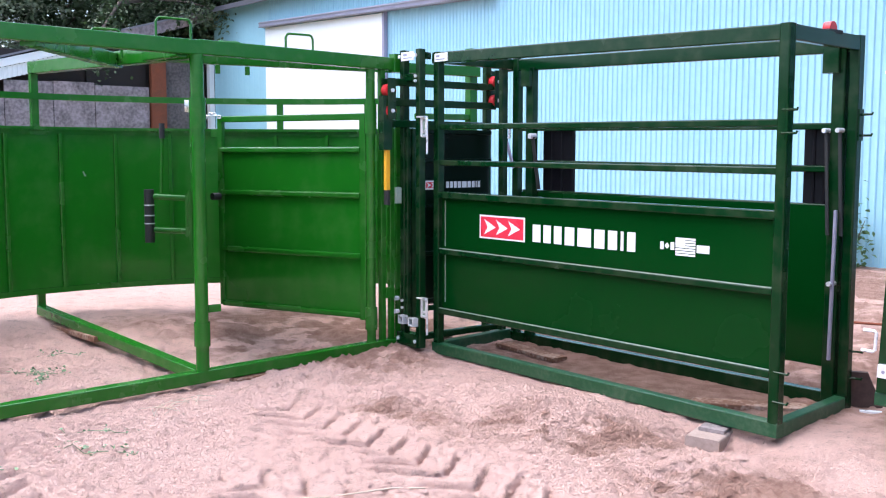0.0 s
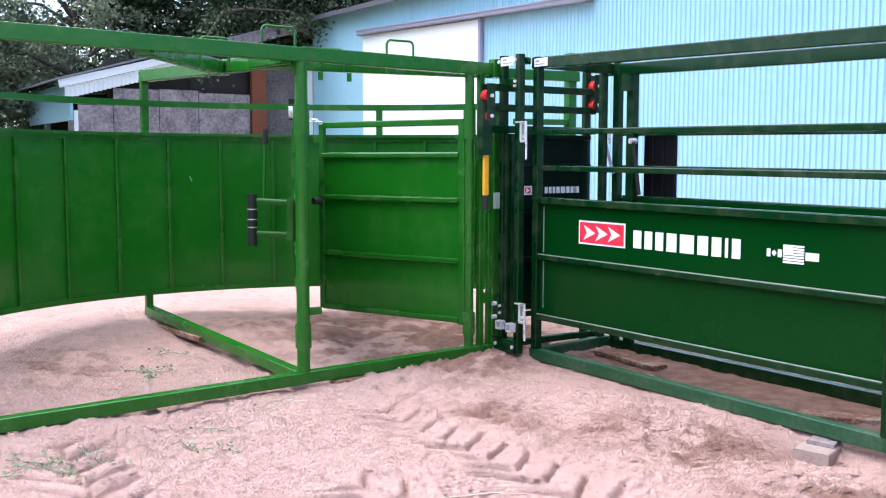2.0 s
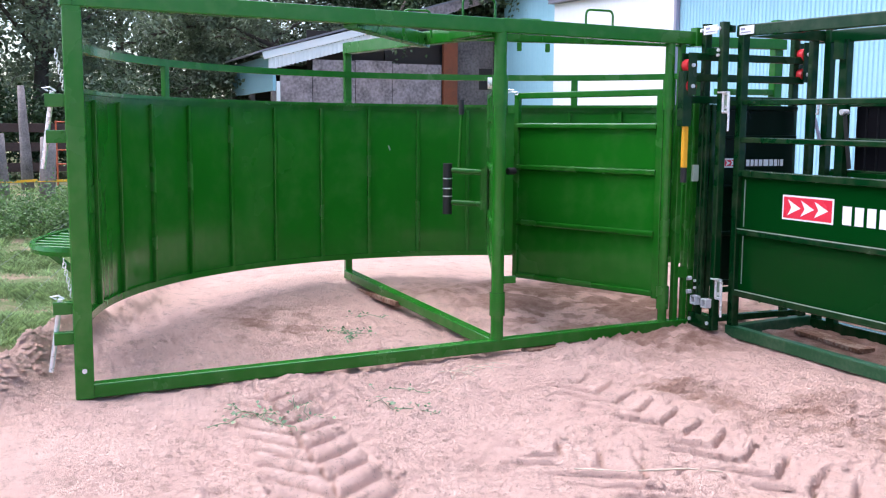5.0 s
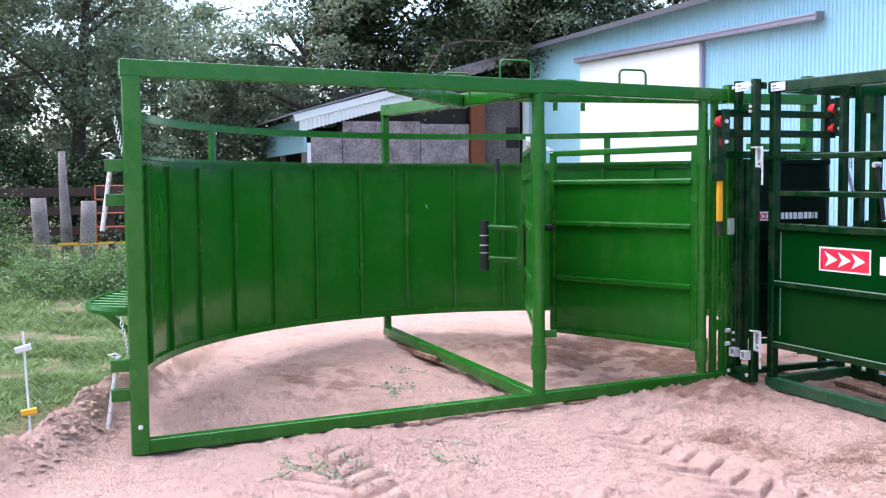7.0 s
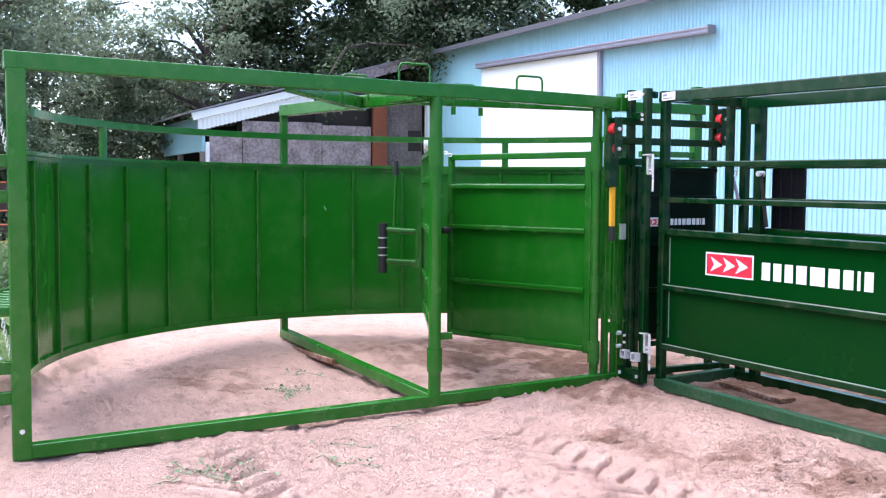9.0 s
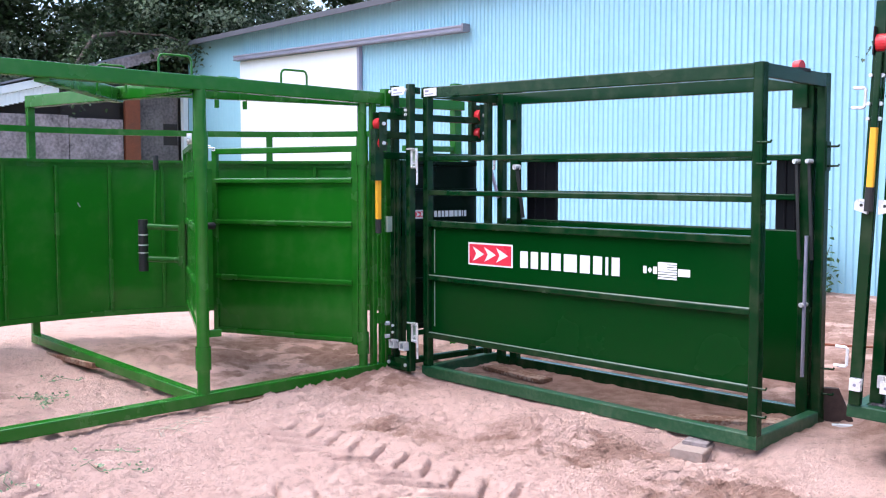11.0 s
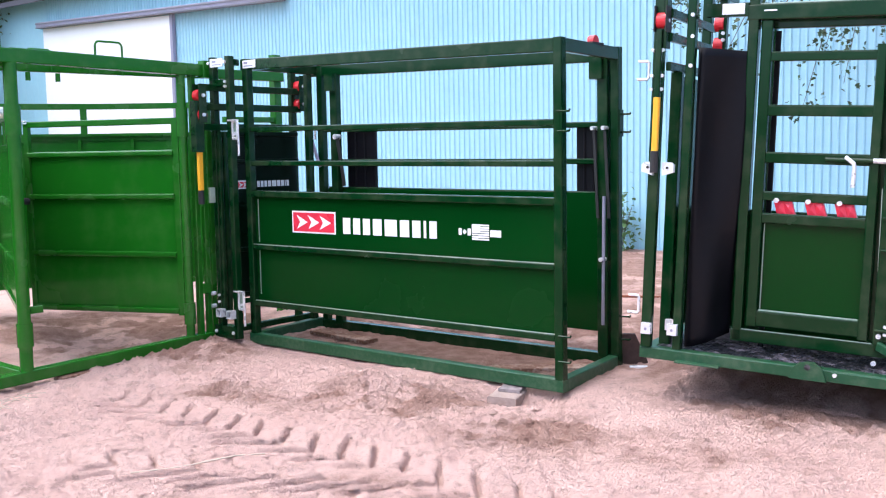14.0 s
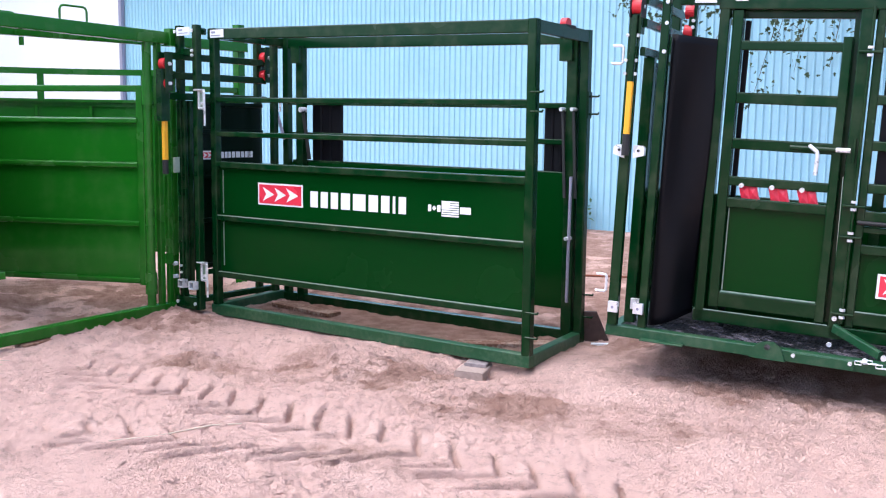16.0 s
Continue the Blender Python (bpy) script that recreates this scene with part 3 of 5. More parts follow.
    piece("flag_decal", WHITE, a, outline, [(2.173, 0.937), (2.19, 0.92), (2.208, 0.937), (2.19, 0.955)], y - 0.003, y)
    piece("flag_decal", WHITE, a, slab, 2.216, 2.243, y - 0.003, y, 0.915, 0.96, r=0.001)
    for i in range(7):
        piece("flag_stripe", WHITE, a, slab, 2.253, 2.393, y - 0.003, y, 0.886 + i * 0.0155, 0.897 + i * 0.0155, r=0.0005)
    piece("flag_decal", WHITE, a, slab, 2.253, 2.32, y - 0.004, y, 0.945, 0.99, r=0.001)
    piece("flag_decal", WHITE, a, slab, 2.403, 2.49, y - 0.003, y, 0.91, 0.955, r=0.001)
    # label at the end of the top rail
    piece("maker_label", WHITE, a, slab, 0.02, 0.17, -0.003, 0.004, TOP - 0.03, TOP + 0.03, r=0.001, label="small white printed label")
    piece("label_bar", TRIM, a, slab, 0.035, 0.08, -0.005, -0.003, TOP + 0.002, TOP + 0.018, r=0.001)
    piece("label_bar", TRIM, a, slab, 0.035, 0.14, -0.005, -0.003, TOP - 0.018, TOP - 0.01, r=0.001)
    # gate roller on the far end of the roof frame
    roller = piece("roller", RED, a, rod, (L - 0.1, 0.5, TOP - 0.02), (L - 0.055, 0.5, TOP - 0.02), 0.036, 20, label="red nylon roller", smooth=False)
    piece("roller_bracket", GRIP, a, slab, L - 0.11, L - 0.045, 0.44, 0.58, TOP - 0.05, TOP - 0.028)
    # hook brackets on the end posts
    for y0, L1 in ((0.0, L), (D, L - skew)):
        for z in (1.70, 1.58, 0.32, 0.16):
            piece("hook", ALLEY, a, bent, [(L1 - 0.03, y0 + (0.0 if y0 == 0 else -0.03), z), (L1 + 0.02, y0, z), (L1 + 0.055, y0, z), (L1 + 0.06, y0, z + 0.012)], 0.007, 6)
        piece("hook_plate", ALLEY, a, slab, L1 - 0.012, L1 + 0.006, y0 - (0.004 if y0 == 0 else 0.05), y0 + (0.05 if y0 == 0 else 0.004), 1.55, 1.73)
    # strap handles at the far inner posts
    for x in (L - 0.235, L - 0.15):
        piece("release_lever", GRIP, a, bar, (x, D - 0.1, 1.60), (x + 0.03, D - 0.1, 1.0), 0.01, 0.022, label="flat dark release lever")
        piece("pivot_bolt", ZINC, a, rod, (x, D - 0.13, 1.61), (x, D - 0.07, 1.61), 0.014)
    piece("guide_strap", TRIM, a, bar, (L - 0.145, D - 0.12, 1.15), (L - 0.155, D - 0.12, 0.27), 0.02, 0.02, (0, 1, 0), label="galvanised guide strap")
    piece("pivot_bolt", ZINC, a, rod, (L - 0.16, D - 0.15, 0.72), (L - 0.16, D - 0.08, 0.72), 0.014)
    for x0, x1, bend in ((0.27, 0.595, 0.02), (2.535, 2.75, 0.02)):
        flap = piece("rubber_flap", RUBBER, a, slab, x0, x1, D + 0.01, D + 0.045, 0.35, 1.655, label="hanging black rubber flap", r=0.015)
        for k in (0.33, 0.66):
            piece("fold", RUBBER, flap, rod, (x0 + (x1 - x0) * k, D + 0.012, 0.36), (x0 + (x1 - x0) * k, D + 0.012, 1.64), 0.012, 8)
    piece("release_lever", GRIP, a, bar, (0.27, D - 0.1, 1.60), (0.34, D - 0.1, 1.2), 0.012, 0.035)
    piece("pivot_bolt", ZINC, a, rod, (0.265, D - 0.13, 1.61), (0.265, D - 0.07, 1.61), 0.022)
    # latches and bolts at the entry end
    for z in (1.668, 0.31):
        ring = [(-0.018, z + 0.068), (0.044, z + 0.068), (0.05, z + 0.06), (0.05, z - 0.055), (0.042, z - 0.065), (-0.006, z - 0.065), (-0.013, z - 0.055), (-0.013, z + 0.066)]
        latch = piece("latch_loop", ZINC, a, bent, [(x, -0.1, h) for x, h in ring], 0.011, 8, label="galvanised latch loop")
        piece("latch_lip", ZINC, latch, slab, -0.045, 0.052, -0.125, -0.09, z + 0.07, z + 0.082)
        piece("latch_back", EDGE, latch, slab, -0.008, 0.045, -0.094, -0.086, z - 0.06, z + 0.06)
        piece("latch_bolt", ZINC, latch, rod, (0.02, -0.112, z - 0.03), (0.02, -0.09, z - 0.03), 0.012, 10)
        piece("latch_arm", ALLEY, latch, slab, 0.01, 0.03, -0.086, 0.0, z - 0.02, z + 0.02)
        piece("drop_pin", ZINC, latch, rod, (0.05, -0.095, z - 0.2), (0.05, -0.095, z - 0.06), 0.008)
    piece("latch_loop", ZINC, a, bent, [(0.0, D - 0.1, 1.7), (0.0, D - 0.1, 1.6), (-0.07, D - 0.1, 1.6), (-0.07, D - 0.1, 1.7)], 0.011, 8)
    piece("drop_pin", TRIM, a, bar, (-0.04, D - 0.1, 1.59), (0.05, D - 0.1, 1.36), 0.012, 0.03)
    return a


alley()


# ---- sliding gate at the alley entry ----
def square_tube(bm, x, y, z, w, h, deep, wall):
    """A short open square tube lying along y."""
    for x0, x1, z0, z1 in ((-w / 2, w / 2, h / 2 - wall, h / 2), (-w / 2, w / 2, -h / 2, wall - h / 2), (-w / 2, wall - w / 2, wall - h / 2, h / 2 - wall), (w / 2 - wall, w / 2, wall - h / 2, h / 2 - wall)):
        slab(bm, x + x0, x + x1, y - deep / 2, y + deep / 2, z + z0, z + z1, r=0.002)


def slide_gate():
    g = thing("sliding_gate", "dark green sliding gate with sheeted panel and red rollers, closed", "gate", pose(0, 0, 0))
    for x, z in ((-0.236, 2.247), (-0.036, 2.245)):
        piece("guide_post", ALLEY, g, post, x, -0.09, 0.0, z, 0.05, 0.06)
        piece("guide_post", ALLEY, g, post, x - 0.006, 0.74, 0.0, 2.2, 0.05, 0.06)
    plate = piece("top_plate", PLASTICWHITE, g, slab, -0.226, -0.07, -0.13, -0.122, 2.165, 2.23, label="white printed label plate between bolts")
    piece("label_bar", TRIM, plate, slab, -0.2, -0.155, -0.132, -0.13, 2.2, 2.216, r=0.001)
    piece("label_bar", TRIM, plate, slab, -0.2, -0.09, -0.132, -0.13, 2.18, 2.187, r=0.001)
    for x in (-0.25, -0.052):
        piece("bolt", ZINC, g, rod, (x, -0.135, 2.2), (x, -0.12, 2.2), 0.013)
    piece("base_plate", ALLEY, g, slab, -0.285, -0.03, -0.135, -0.05, 0.0, 0.1)
    for x in (-0.262, -0.048):
        piece("bolt", ZINC, g, rod, (x, -0.145, 0.05), (x, -0.13, 0.05), 0.014)
    piece("top_tie", ALLEY, g, bar, (-0.21, -0.09, 2.04), (-0.062, -0.09, 2.04), 0.05, 0.06)
    piece("top_tie", ALLEY, g, bar, (-0.06, 0.0, 2.2), (-0.036, -0.06, 2.2), 0.05, 0.05)
    piece("base_rail", ALLEY, g, bar, (-0.19, -0.05, 0.05), (-0.19, 0.83, 0.05), 0.05, 0.05)
    # moving leaf
    for z in (2.005, 1.855, 1.695):
        piece("leaf_rail", ALLEY, g, bar, (-0.19, -0.272, z), (-0.19, 0.78, z), 0.035, 0.055)
    leaf = piece("leaf_sheet", SHADESHEET, g, slab, -0.2, -0.19, -0.02, 0.72, 0.3, 1.66, label="green sheet panel, near black with its shade in the colour")
    for y in (-0.095, -0.045):
        piece("leaf_stile", ALLEY, g, post, -0.19, y, 0.17, 1.664, 0.033, 0.036)
    for z in (1.64, 1.42, 1.05, 0.7, 0.33):
        piece("sheet_rib", SHADESHEET, leaf, bar, (-0.175, 0.0, z), (-0.175, 0.72, z), 0.03, 0.035)
    turn = pose(-0.186, 0, 0, 0, 0, 90)
    s = sign(g, 0.06, 1.195, 0.17, 0.07, 0.0, turn)
    letter = tagged(new("lettering"), "plain white bars of lettering")
    letter.parent = g
    letter.matrix_basis = turn
    lettering(letter, 0.27, 1.205, 0.36, 0.05, 0.0)
    for y, z0 in ((-0.272, 1.81), (0.78, 1.92)):
        m = piece("roller_bracket", ALLEY, g, slab, -0.235, -0.225, y - 0.036, y + 0.036, z0 - 0.08, z0 + 0.22)
        piece("roller_bracket", ALLEY, g, slab, -0.155, -0.145, y - 0.036, y + 0.036, z0 - 0.08, z0 + 0.22)
        for z in (z0 + 0.13, z0 - 0.02):
            piece("roller", RED, g, rod, (-0.222, y, z), (-0.158, y, z), 0.047, 20, label="red nylon roller")
            piece("bolt", ZINC, g, rod, (-0.143, y, z), (-0.13, y, z), 0.014)
    piece("handle_plate", ALLEY, g, slab, -0.225, -0.16, -0.34, -0.26, 1.5, 1.9)
    piece("handle_grip", YELLOW, g, bar, (-0.19, -0.29, 1.51), (-0.19, -0.29, 1.2), 0.035, 0.04, (0, 1, 0), label="yellow handle grip")
    piece("handle_tip", GRIP, g, rod, (-0.19, -0.29, 1.2), (-0.19, -0.29, 1.09), 0.024)
    piece("catch", EDGE, g, slab, -0.165, -0.14, -0.24, -0.19, 1.1, 1.22, label="grey cast catch")
    for x, z in ((-0.19, 0.205), (-0.06, 0.2)):
        block = piece("guide_block", ZINC, g, square_tube, x, -0.145, z, 0.062, 0.066, 0.05, 0.01, label="galvanised square guide tube")
        piece("guide_block_stop", GRIP, block, slab, x - 0.02, x + 0.02, -0.14, -0.122, z - 0.022, z + 0.022)
    for z in (0.249, 0.352):
        piece("bracket_arm", ZINC, g, slab, -0.36, -0.29, -0.125, -0.105, z - 0.01, z + 0.01)
        piece("bolt", ZINC, g, rod, (-0.31, -0.135, z), (-0.31, -0.1, z), 0.016)
    for z in (2.01, 2.045):
        piece("bolt", ZINC, g, rod, (-0.045, -0.14, z), (-0.045, -0.125, z), 0.011)
    for z in (0.29, 0.345):
        piece("bolt", ZINC, g, rod, (-0.225, -0.135, z), (-0.225, -0.12, z), 0.01)


slide_gate()


# ---- curved tub ----
PX, PY = -0.16, -1.81
CX, CY, RAD = -0.071, -1.646, 2.848
END, NEAR = V(0.12, -4.5, 0), V(-0.345, -0.12, 0)


def around(deg, r=RAD, z=0.0):
    return V(CX + r * math.cos(radians(deg)), CY + r * math.sin(radians(deg)), z)


def curved(bm, a0, a1, r0, r1, z0, z1, n=96):
    """A curved strip: a bent bar of rectangular section round the tub's centre."""
    rings = []
    for i in range(n + 1):
        a = a0 + (a1 - a0) * i / n
        rings.append([bm.verts.new(around(a, r, z)) for r, z in ((r0, z0), (r1, z0), (r1, z1), (r0, z1))])
    for p, q in zip(rings, rings[1:]):
        for k in range(4):
            bm.faces.new((p[k], p[(k + 1) % 4], q[(k + 1) % 4], q[k]))
    bm.faces.new(rings[0][::-1])
    bm.faces.new(rings[-1])


def tub():
    t = thing("crowding_tub", "bright green steel crowding tub with curved sheet wall", "crowding tub", pose(0, 0, 0))
    P = V(PX, PY, 0)
    up = V(0, 0, 1)
    mid = P
    for p, q in ((END, mid), (mid, NEAR)):
        piece("skid_beam", TUB, t, bar, p - up * 0.002, q - up * 0.004, 0.085, 0.08)
        piece("top_beam", TUB, t, bar, p + up * 2.155, q + up * 2.15, 0.085, 0.095)
    piece("end_stub", TUB, t, post, NEAR.x + 0.02, NEAR.y + 0.01, 2.09, 2.226, 0.075, 0.075)
    piece("end_post", TUB, t, post, END.x, END.y, -0.04, 2.11, 0.095, 0.1)
    piece("end_cap", TUB, t, bar, END + V(0.001, 0.0, 2.1555), END + V(0.006, -0.06, 2.1555), 0.086, 0.096)
    piece("end_bolt", ZINC, t, rod, END + V(0.045, 0.0, 0.12), END + V(0.053, 0.0, 0.12), 0.014)
    piv = piece("pivot_post", TUB, t, rod, P + up * 0.03, P + up * 2.11, 0.044, 24, smooth=False)
    for z0, z1 in ((0.2, 0.36), (1.63, 1.83)):
        piece("sleeve", TUB, piv, rod, P + up * z0, P + up * z1, 0.054, 24)
    piece("stop_tab", TUB, piv, slab, PX - 0.01, PX + 0.02, PY + 0.04, PY + 0.13, 0.42, 0.47)
    d = (NEAR - mid).normalized()
    h = mid + d * 1.47
    hp = piece("hinge_post", TUB, t, rod, h + up * 0.03, h + up * 2.11, 0.035, 20)
    for z0, z1 in ((0.13, 0.3), (1.62, 1.85)):
        piece("hinge_sleeve", TUB, hp, rod, h + up * z0, h + up * z1, 0.047, 20)
    h2 = mid + d * 1.58
    piece("guide_post", TUB, t, post, h2.x, h2.y, 0.03, 2.11, 0.05, 0.045)
    for along, wd, z1 in ((1.672, 0.042, 1.98), (1.742, 0.03, 1.9)):
        g = mid + d * along
        piece("back_post", TUB, t, post, g.x, g.y, 0.03, z1, wd, 0.045)
    piece("guide_tab", TUB, t, slab, h2.x + 0.0, h2.x + 0.03, h2.y + 0.02, h2.y + 0.1, 0.36, 0.44)
    # curved wall
    a0, a1 = -86.5, -255.0
    C = V(CX, CY, 0)
    w = piece("wall_sheet", TUBSHEET, t, curved, a0, a1, RAD, RAD + 0.004, 0.29, 1.69, label="curved glossy green sheet wall")
    piece("sheet_top_flange", TUB, w, curved, a0, a1, RAD - 0.04, RAD + 0.012, 1.672, 1.698)
    piece("flange_return", TUB, w, curved, a0, a1, RAD - 0.012, RAD - 0.004, 1.63, 1.672)
    piece("sheet_bottom_flange", TUB, w, curved, a0, a1, RAD - 0.03, RAD + 0.012, 0.262, 0.311)
    for k in range(16):
        a = -98.5 - 9.72 * k
        if a > a1 + 2:
            p, q = around(a, RAD - 0.014, 0.31), around(a, RAD - 0.014, 1.64)
            piece("sheet_rib", TUB, w, bar, p, q, 0.034, 0.032, around(a, 1.0) - C)
    piece("scuff_mark", EDGE, w, bar, around(-180.2, RAD - 0.002, 1.31), around(-180.6, RAD - 0.002, 1.27), 0.004, 0.012, label="small pale scuff")
    piece("upper_rail", TUB, t, curved, a0, -238.0, RAD - 0.02, RAD + 0.025, 1.926, 1.98)
    for a in (-132.1, -216, -237):
        p = around(a, RAD + 0.003)
        piece("rail_post", TUB, t, bar, p + up * 1.69, p + up * 1.93, 0.06, 0.04, around(a, 1.0) - C)
    # far post with the radial skid and the overhead beams
    f = around(-172.4, RAD + 0.035)
    fz = 0.08
    piece("far_post", TUB, t, bar, f + up * fz, f + up * 2.2, 0.065, 0.06, V(1, 0, 0))
    piece("radial_skid", TUB, t, bar, P - up * 0.003 + (f - P) * 0.015, f + up * (fz + 0.04), 0.085, 0.078)
    piece("overhead_beam", TUB, t, bar, f + up * 2.19, P + up * 2.13 + (f - P) * 0.01, 0.09, 0.1)
    b0 = mid + (END - mid) * 0.40
    piece("overhead_brace", TUB, t, bar, b0 + up * 2.13, P + (f - P) * 0.42 + up * 2.14, 0.09, 0.1)
    # second overhead beam with lifting hoops
    s0, s1 = P + V(-0.45, -0.15, 2.13), V(-0.76, 1.08, 2.18)
    piece("overhead_rail", TUB, t, bar, s0, s1, 0.07, 0.085)
    piece("overhead_rail", TUB, t, bar, s0, P + V(0, -0.1, 2.13), 0.07, 0.085)
    e2 = V(-0.8, 1.04, 0)
    piece("far_end_post", TUB, t, post, e2.x, e2.y, 0.0, 2.38, 0.08, 0.08)
    piece("end_rail", TUB, t, bar, e2 + V(0, -0.6, 1.785), e2 + V(0, 0, 1.79), 0.05, 0.05)
    for y, wd, zt in ((-2.235, 0.2, 2.278), (-1.77, 0.25, 2.385), (-1.36, 0.2, 2.255), (-0.79, 0.23, 2.35)):
        x = -0.6 + 0.0 * y
        zb = 2.1
        pts = [(x, y - wd / 2, zb), (x, y - wd / 2, zt - 0.03), (x, y - wd / 2 + 0.012, zt - 0.008), (x, y - wd / 2 + 0.03, zt),
               (x, y + wd / 2 - 0.03, zt), (x, y + wd / 2 - 0.012, zt - 0.008), (x, y + wd / 2, zt - 0.03), (x, y + wd / 2, zb)]
        piece("lifting_hoop", TUB, t, bent, pts, 0.009, 8)
    for y in (-1.45, -1.22):
        piece("hanging_bolt", TUB, t, rod, (-0.6, y, 2.03), (-0.6, y, 2.09), 0.018, 10)
    # lugs, pins and chains on the end post
    for z in (1.61, 1.415, 0.47, 0.3):
        piece("lug", TUB, t, slab, END.x - 0.05, END.x + 0.0, END.y - 0.15, END.y - 0.045, z - 0.035, z + 0.035)
    for z in (1.66, 0.52):
        p = V(END.x - 0.03, END.y - 0.11, z)
        pin = piece("drop_pin", ZINC, t, rod, p, p + V(-0.06, -0.06, -0.42), 0.014, label="galvanised drop pin")
        piece("pin_ring", ZINC, pin, bent, [p + V(0, -0.02, 0), p + V(0, -0.05, 0.015), p + V(0, -0.01, 0.02), p + V(0, 0.02, 0.0)], 0.006, 6)
        bm = bmesh.new()
        for i in range(10):
            c = p + V(0.0, 0.06 - 0.004 * i, 0.01 + i * 0.021)
            o = V(0.008, 0, 0) if i % 2 else V(0, 0.008, 0)
            bent(bm, [c - o, c - o + V(0, 0, 0.02), c - o * 0.4 + V(0, 0, 0.026), c + o * 0.4 + V(0, 0, 0.026), c + o + V(0, 0, 0.02), c + o, c + o * 0.4 - V(0, 0, 0.006), c - o * 0.4 - V(0, 0, 0.006), c - o], 0.0028, 5)
        part("pin_chain", bm, ZINC, pin)
    return t


tub()


def sweep_gate():
    a = radians(156.5)
    m = Matrix.Translation((PX, PY, 0)) @ Matrix.Rotation(a, 4, "Z")
    g = thing("sweep_gate", "bright green sheeted sweep gate swung open from the pivot", "gate", m)
    for x in (0.09, 2.36):
        piece("stile", TUB, g, post, x, 0, 0.4, 1.78, 0.05, 0.05)
    for z in (1.76, 1.55, 1.15, 0.72, 0.42):
        piece("rail", TUB, g, bar, (0.05, 0, z), (2.36, 0, z), 0.045, 0.05)
    piece("leaf_sheet", TUBSHEET, g, slab, 0.08, 2.34, -0.004, 0.004, 0.42, 1.55)
    for x in (0.8, 1.6):
        piece("rail_post", TUB, g, post, x, 0, 1.57, 1.74, 0.04, 0.04)
    l = piece("latch_plate", TUB, g, slab, 2.25, 2.36, 0.02, 0.05, 0.72, 1.14)
    for z in (1.08, 0.79):
        piece("latch_rod", TUB, l, rod, (2.3, 0.04, z), (2.3, 0.36, z + 0.02), 0.026, 14)
    piece("latch_stile", TUB, l, slab, 2.27, 2.33, 0.04, 0.08, 0.74, 1.12)
    piece("latch_roller", GRIP, g, rod, (2.3, 0.38, 0.7), (2.3, 0.38, 1.16), 0.042, 16, label="black plastic latch roller")
    for z in (0.86, 0.93, 1.02):
        piece("roller_ring", ZINC, g, rod, (2.3, 0.38, z), (2.3, 0.38, z + 0.01), 0.044, 16)
    hd = piece("release_bar", TUB, g, rod, (2.33, 0.28, 1.08), (2.33, 0.26, 1.62), 0.015, 10)
    piece("bar_grip", GRIP, hd, rod, (2.33, 0.26, 1.6), (2.33, 0.26, 1.73), 0.024, 12)
    bell = piece("latch_ball", ZINC, g, rod, (0.12, 0.02, 1.78), (0.12, 0.08, 1.78), 0.04, 18, label="round galvanised latch drum")
    return g


sweep_gate()


def entry_gate():
    h = V(PX, PY, 0) + (NEAR - V(PX, PY, 0)).normalized() * 1.47
    free = V(-1.66, -0.92, 0)
    d = free - h
    m = Matrix.Translation((h.x, h.y, 0)) @ Matrix.Rotation(math.atan2(d.y, d.x), 4, "Z")
    n = d.length
    g = thing("entry_gate", "bright green sheeted entry gate standing half open", "gate", m)
    piece("stile", TUB, g, post, 0.06, 0, 0.2, 1.77, 0.06, 0.05)
    piece("stile", TUB, g, post, n, 0, 0.22, 1.77, 0.05, 0.045)
    piece("top_rail", TUB, g, bar, (0.06, 0, 1.75), (n, 0, 1.75), 0.045, 0.05)
    s = piece("leaf_sheet", TUBSHEET, g, slab, 0.06, n, -0.008, 0.0, 0.23, 1.5, label="glossy green sheet panel")
    for z in (1.5, 1.155, 0.69, 0.235):
        piece("sheet_rail", TUB, s, bar, (0.08, 0.02, z), (n - 0.02, 0.02, z), 0.04, 0.045, r=0.016)
        piece("sheet_rail", TUB, s, bar, (0.08, -0.03, z), (n - 0.02, -0.03, z), 0.03, 0.045, r=0.016)
    piece("stop_knob", GRIP, g, rod, (n + 0.0, 0.03, 1.12), (n + 0.02, 0.1, 1.12), 0.03, 12, label="black rubber stop")
    piece("latch_tab", TUB, g, slab, n, n + 0.1, -0.01, 0.01, 1.6, 1.67)
    bm = bmesh.new()
    for i in range(9):
        c = V(n - 0.02 + i * 0.024, 0.03, 1.8 - 0.01 * abs(i - 3))
        o = V(0, 0.01, 0) if i % 2 else V(0, 0, 0.01)
        bent(bm, [c - o, c - o + V(0.03, 0, 0), c + o + V(0.03, 0, 0), c + o, c - o], 0.006, 5)
    part("chain", bm, ZINC, g, "short galvanised chain")
    return g


entry_gate()


# ---- squeeze chute ----
def faceted(bm, x, y, z0, z1):
    """A slanted block whose front is two low pyramids side by side."""
    def row(z, shift, depth):
        return [bm.verts.new((x + shift + a, depth, z)) for a in (-0.05, 0.0, 0.05)]
    low, top = row(z0, 0.012, y), row(z1, -0.012, y)
    back_low, back_top = row(z0, 0.012, y + 0.03), row(z1, -0.012, y + 0.03)
    for i in (0, 1):
        peak = bm.verts.new((x - 0.025 + 0.05 * i, y - 0.012, (z0 + z1) / 2))
        ring = (low[i], low[i + 1], top[i + 1], top[i])
        for k in range(4):
            bm.faces.new((ring[k], ring[(k + 1) % 4], peak))
        bm.faces.new((back_low[i + 1], back_low[i], back_top[i], back_top[i + 1]))
        bm.faces.new((top[i], top[i + 1], back_top[i + 1], back_top[i]))
        bm.faces.new((low[i + 1], low[i], back_low[i], back_low[i + 1]))
    bm.faces.new((low[0], top[0], back_top[0], back_low[0]))
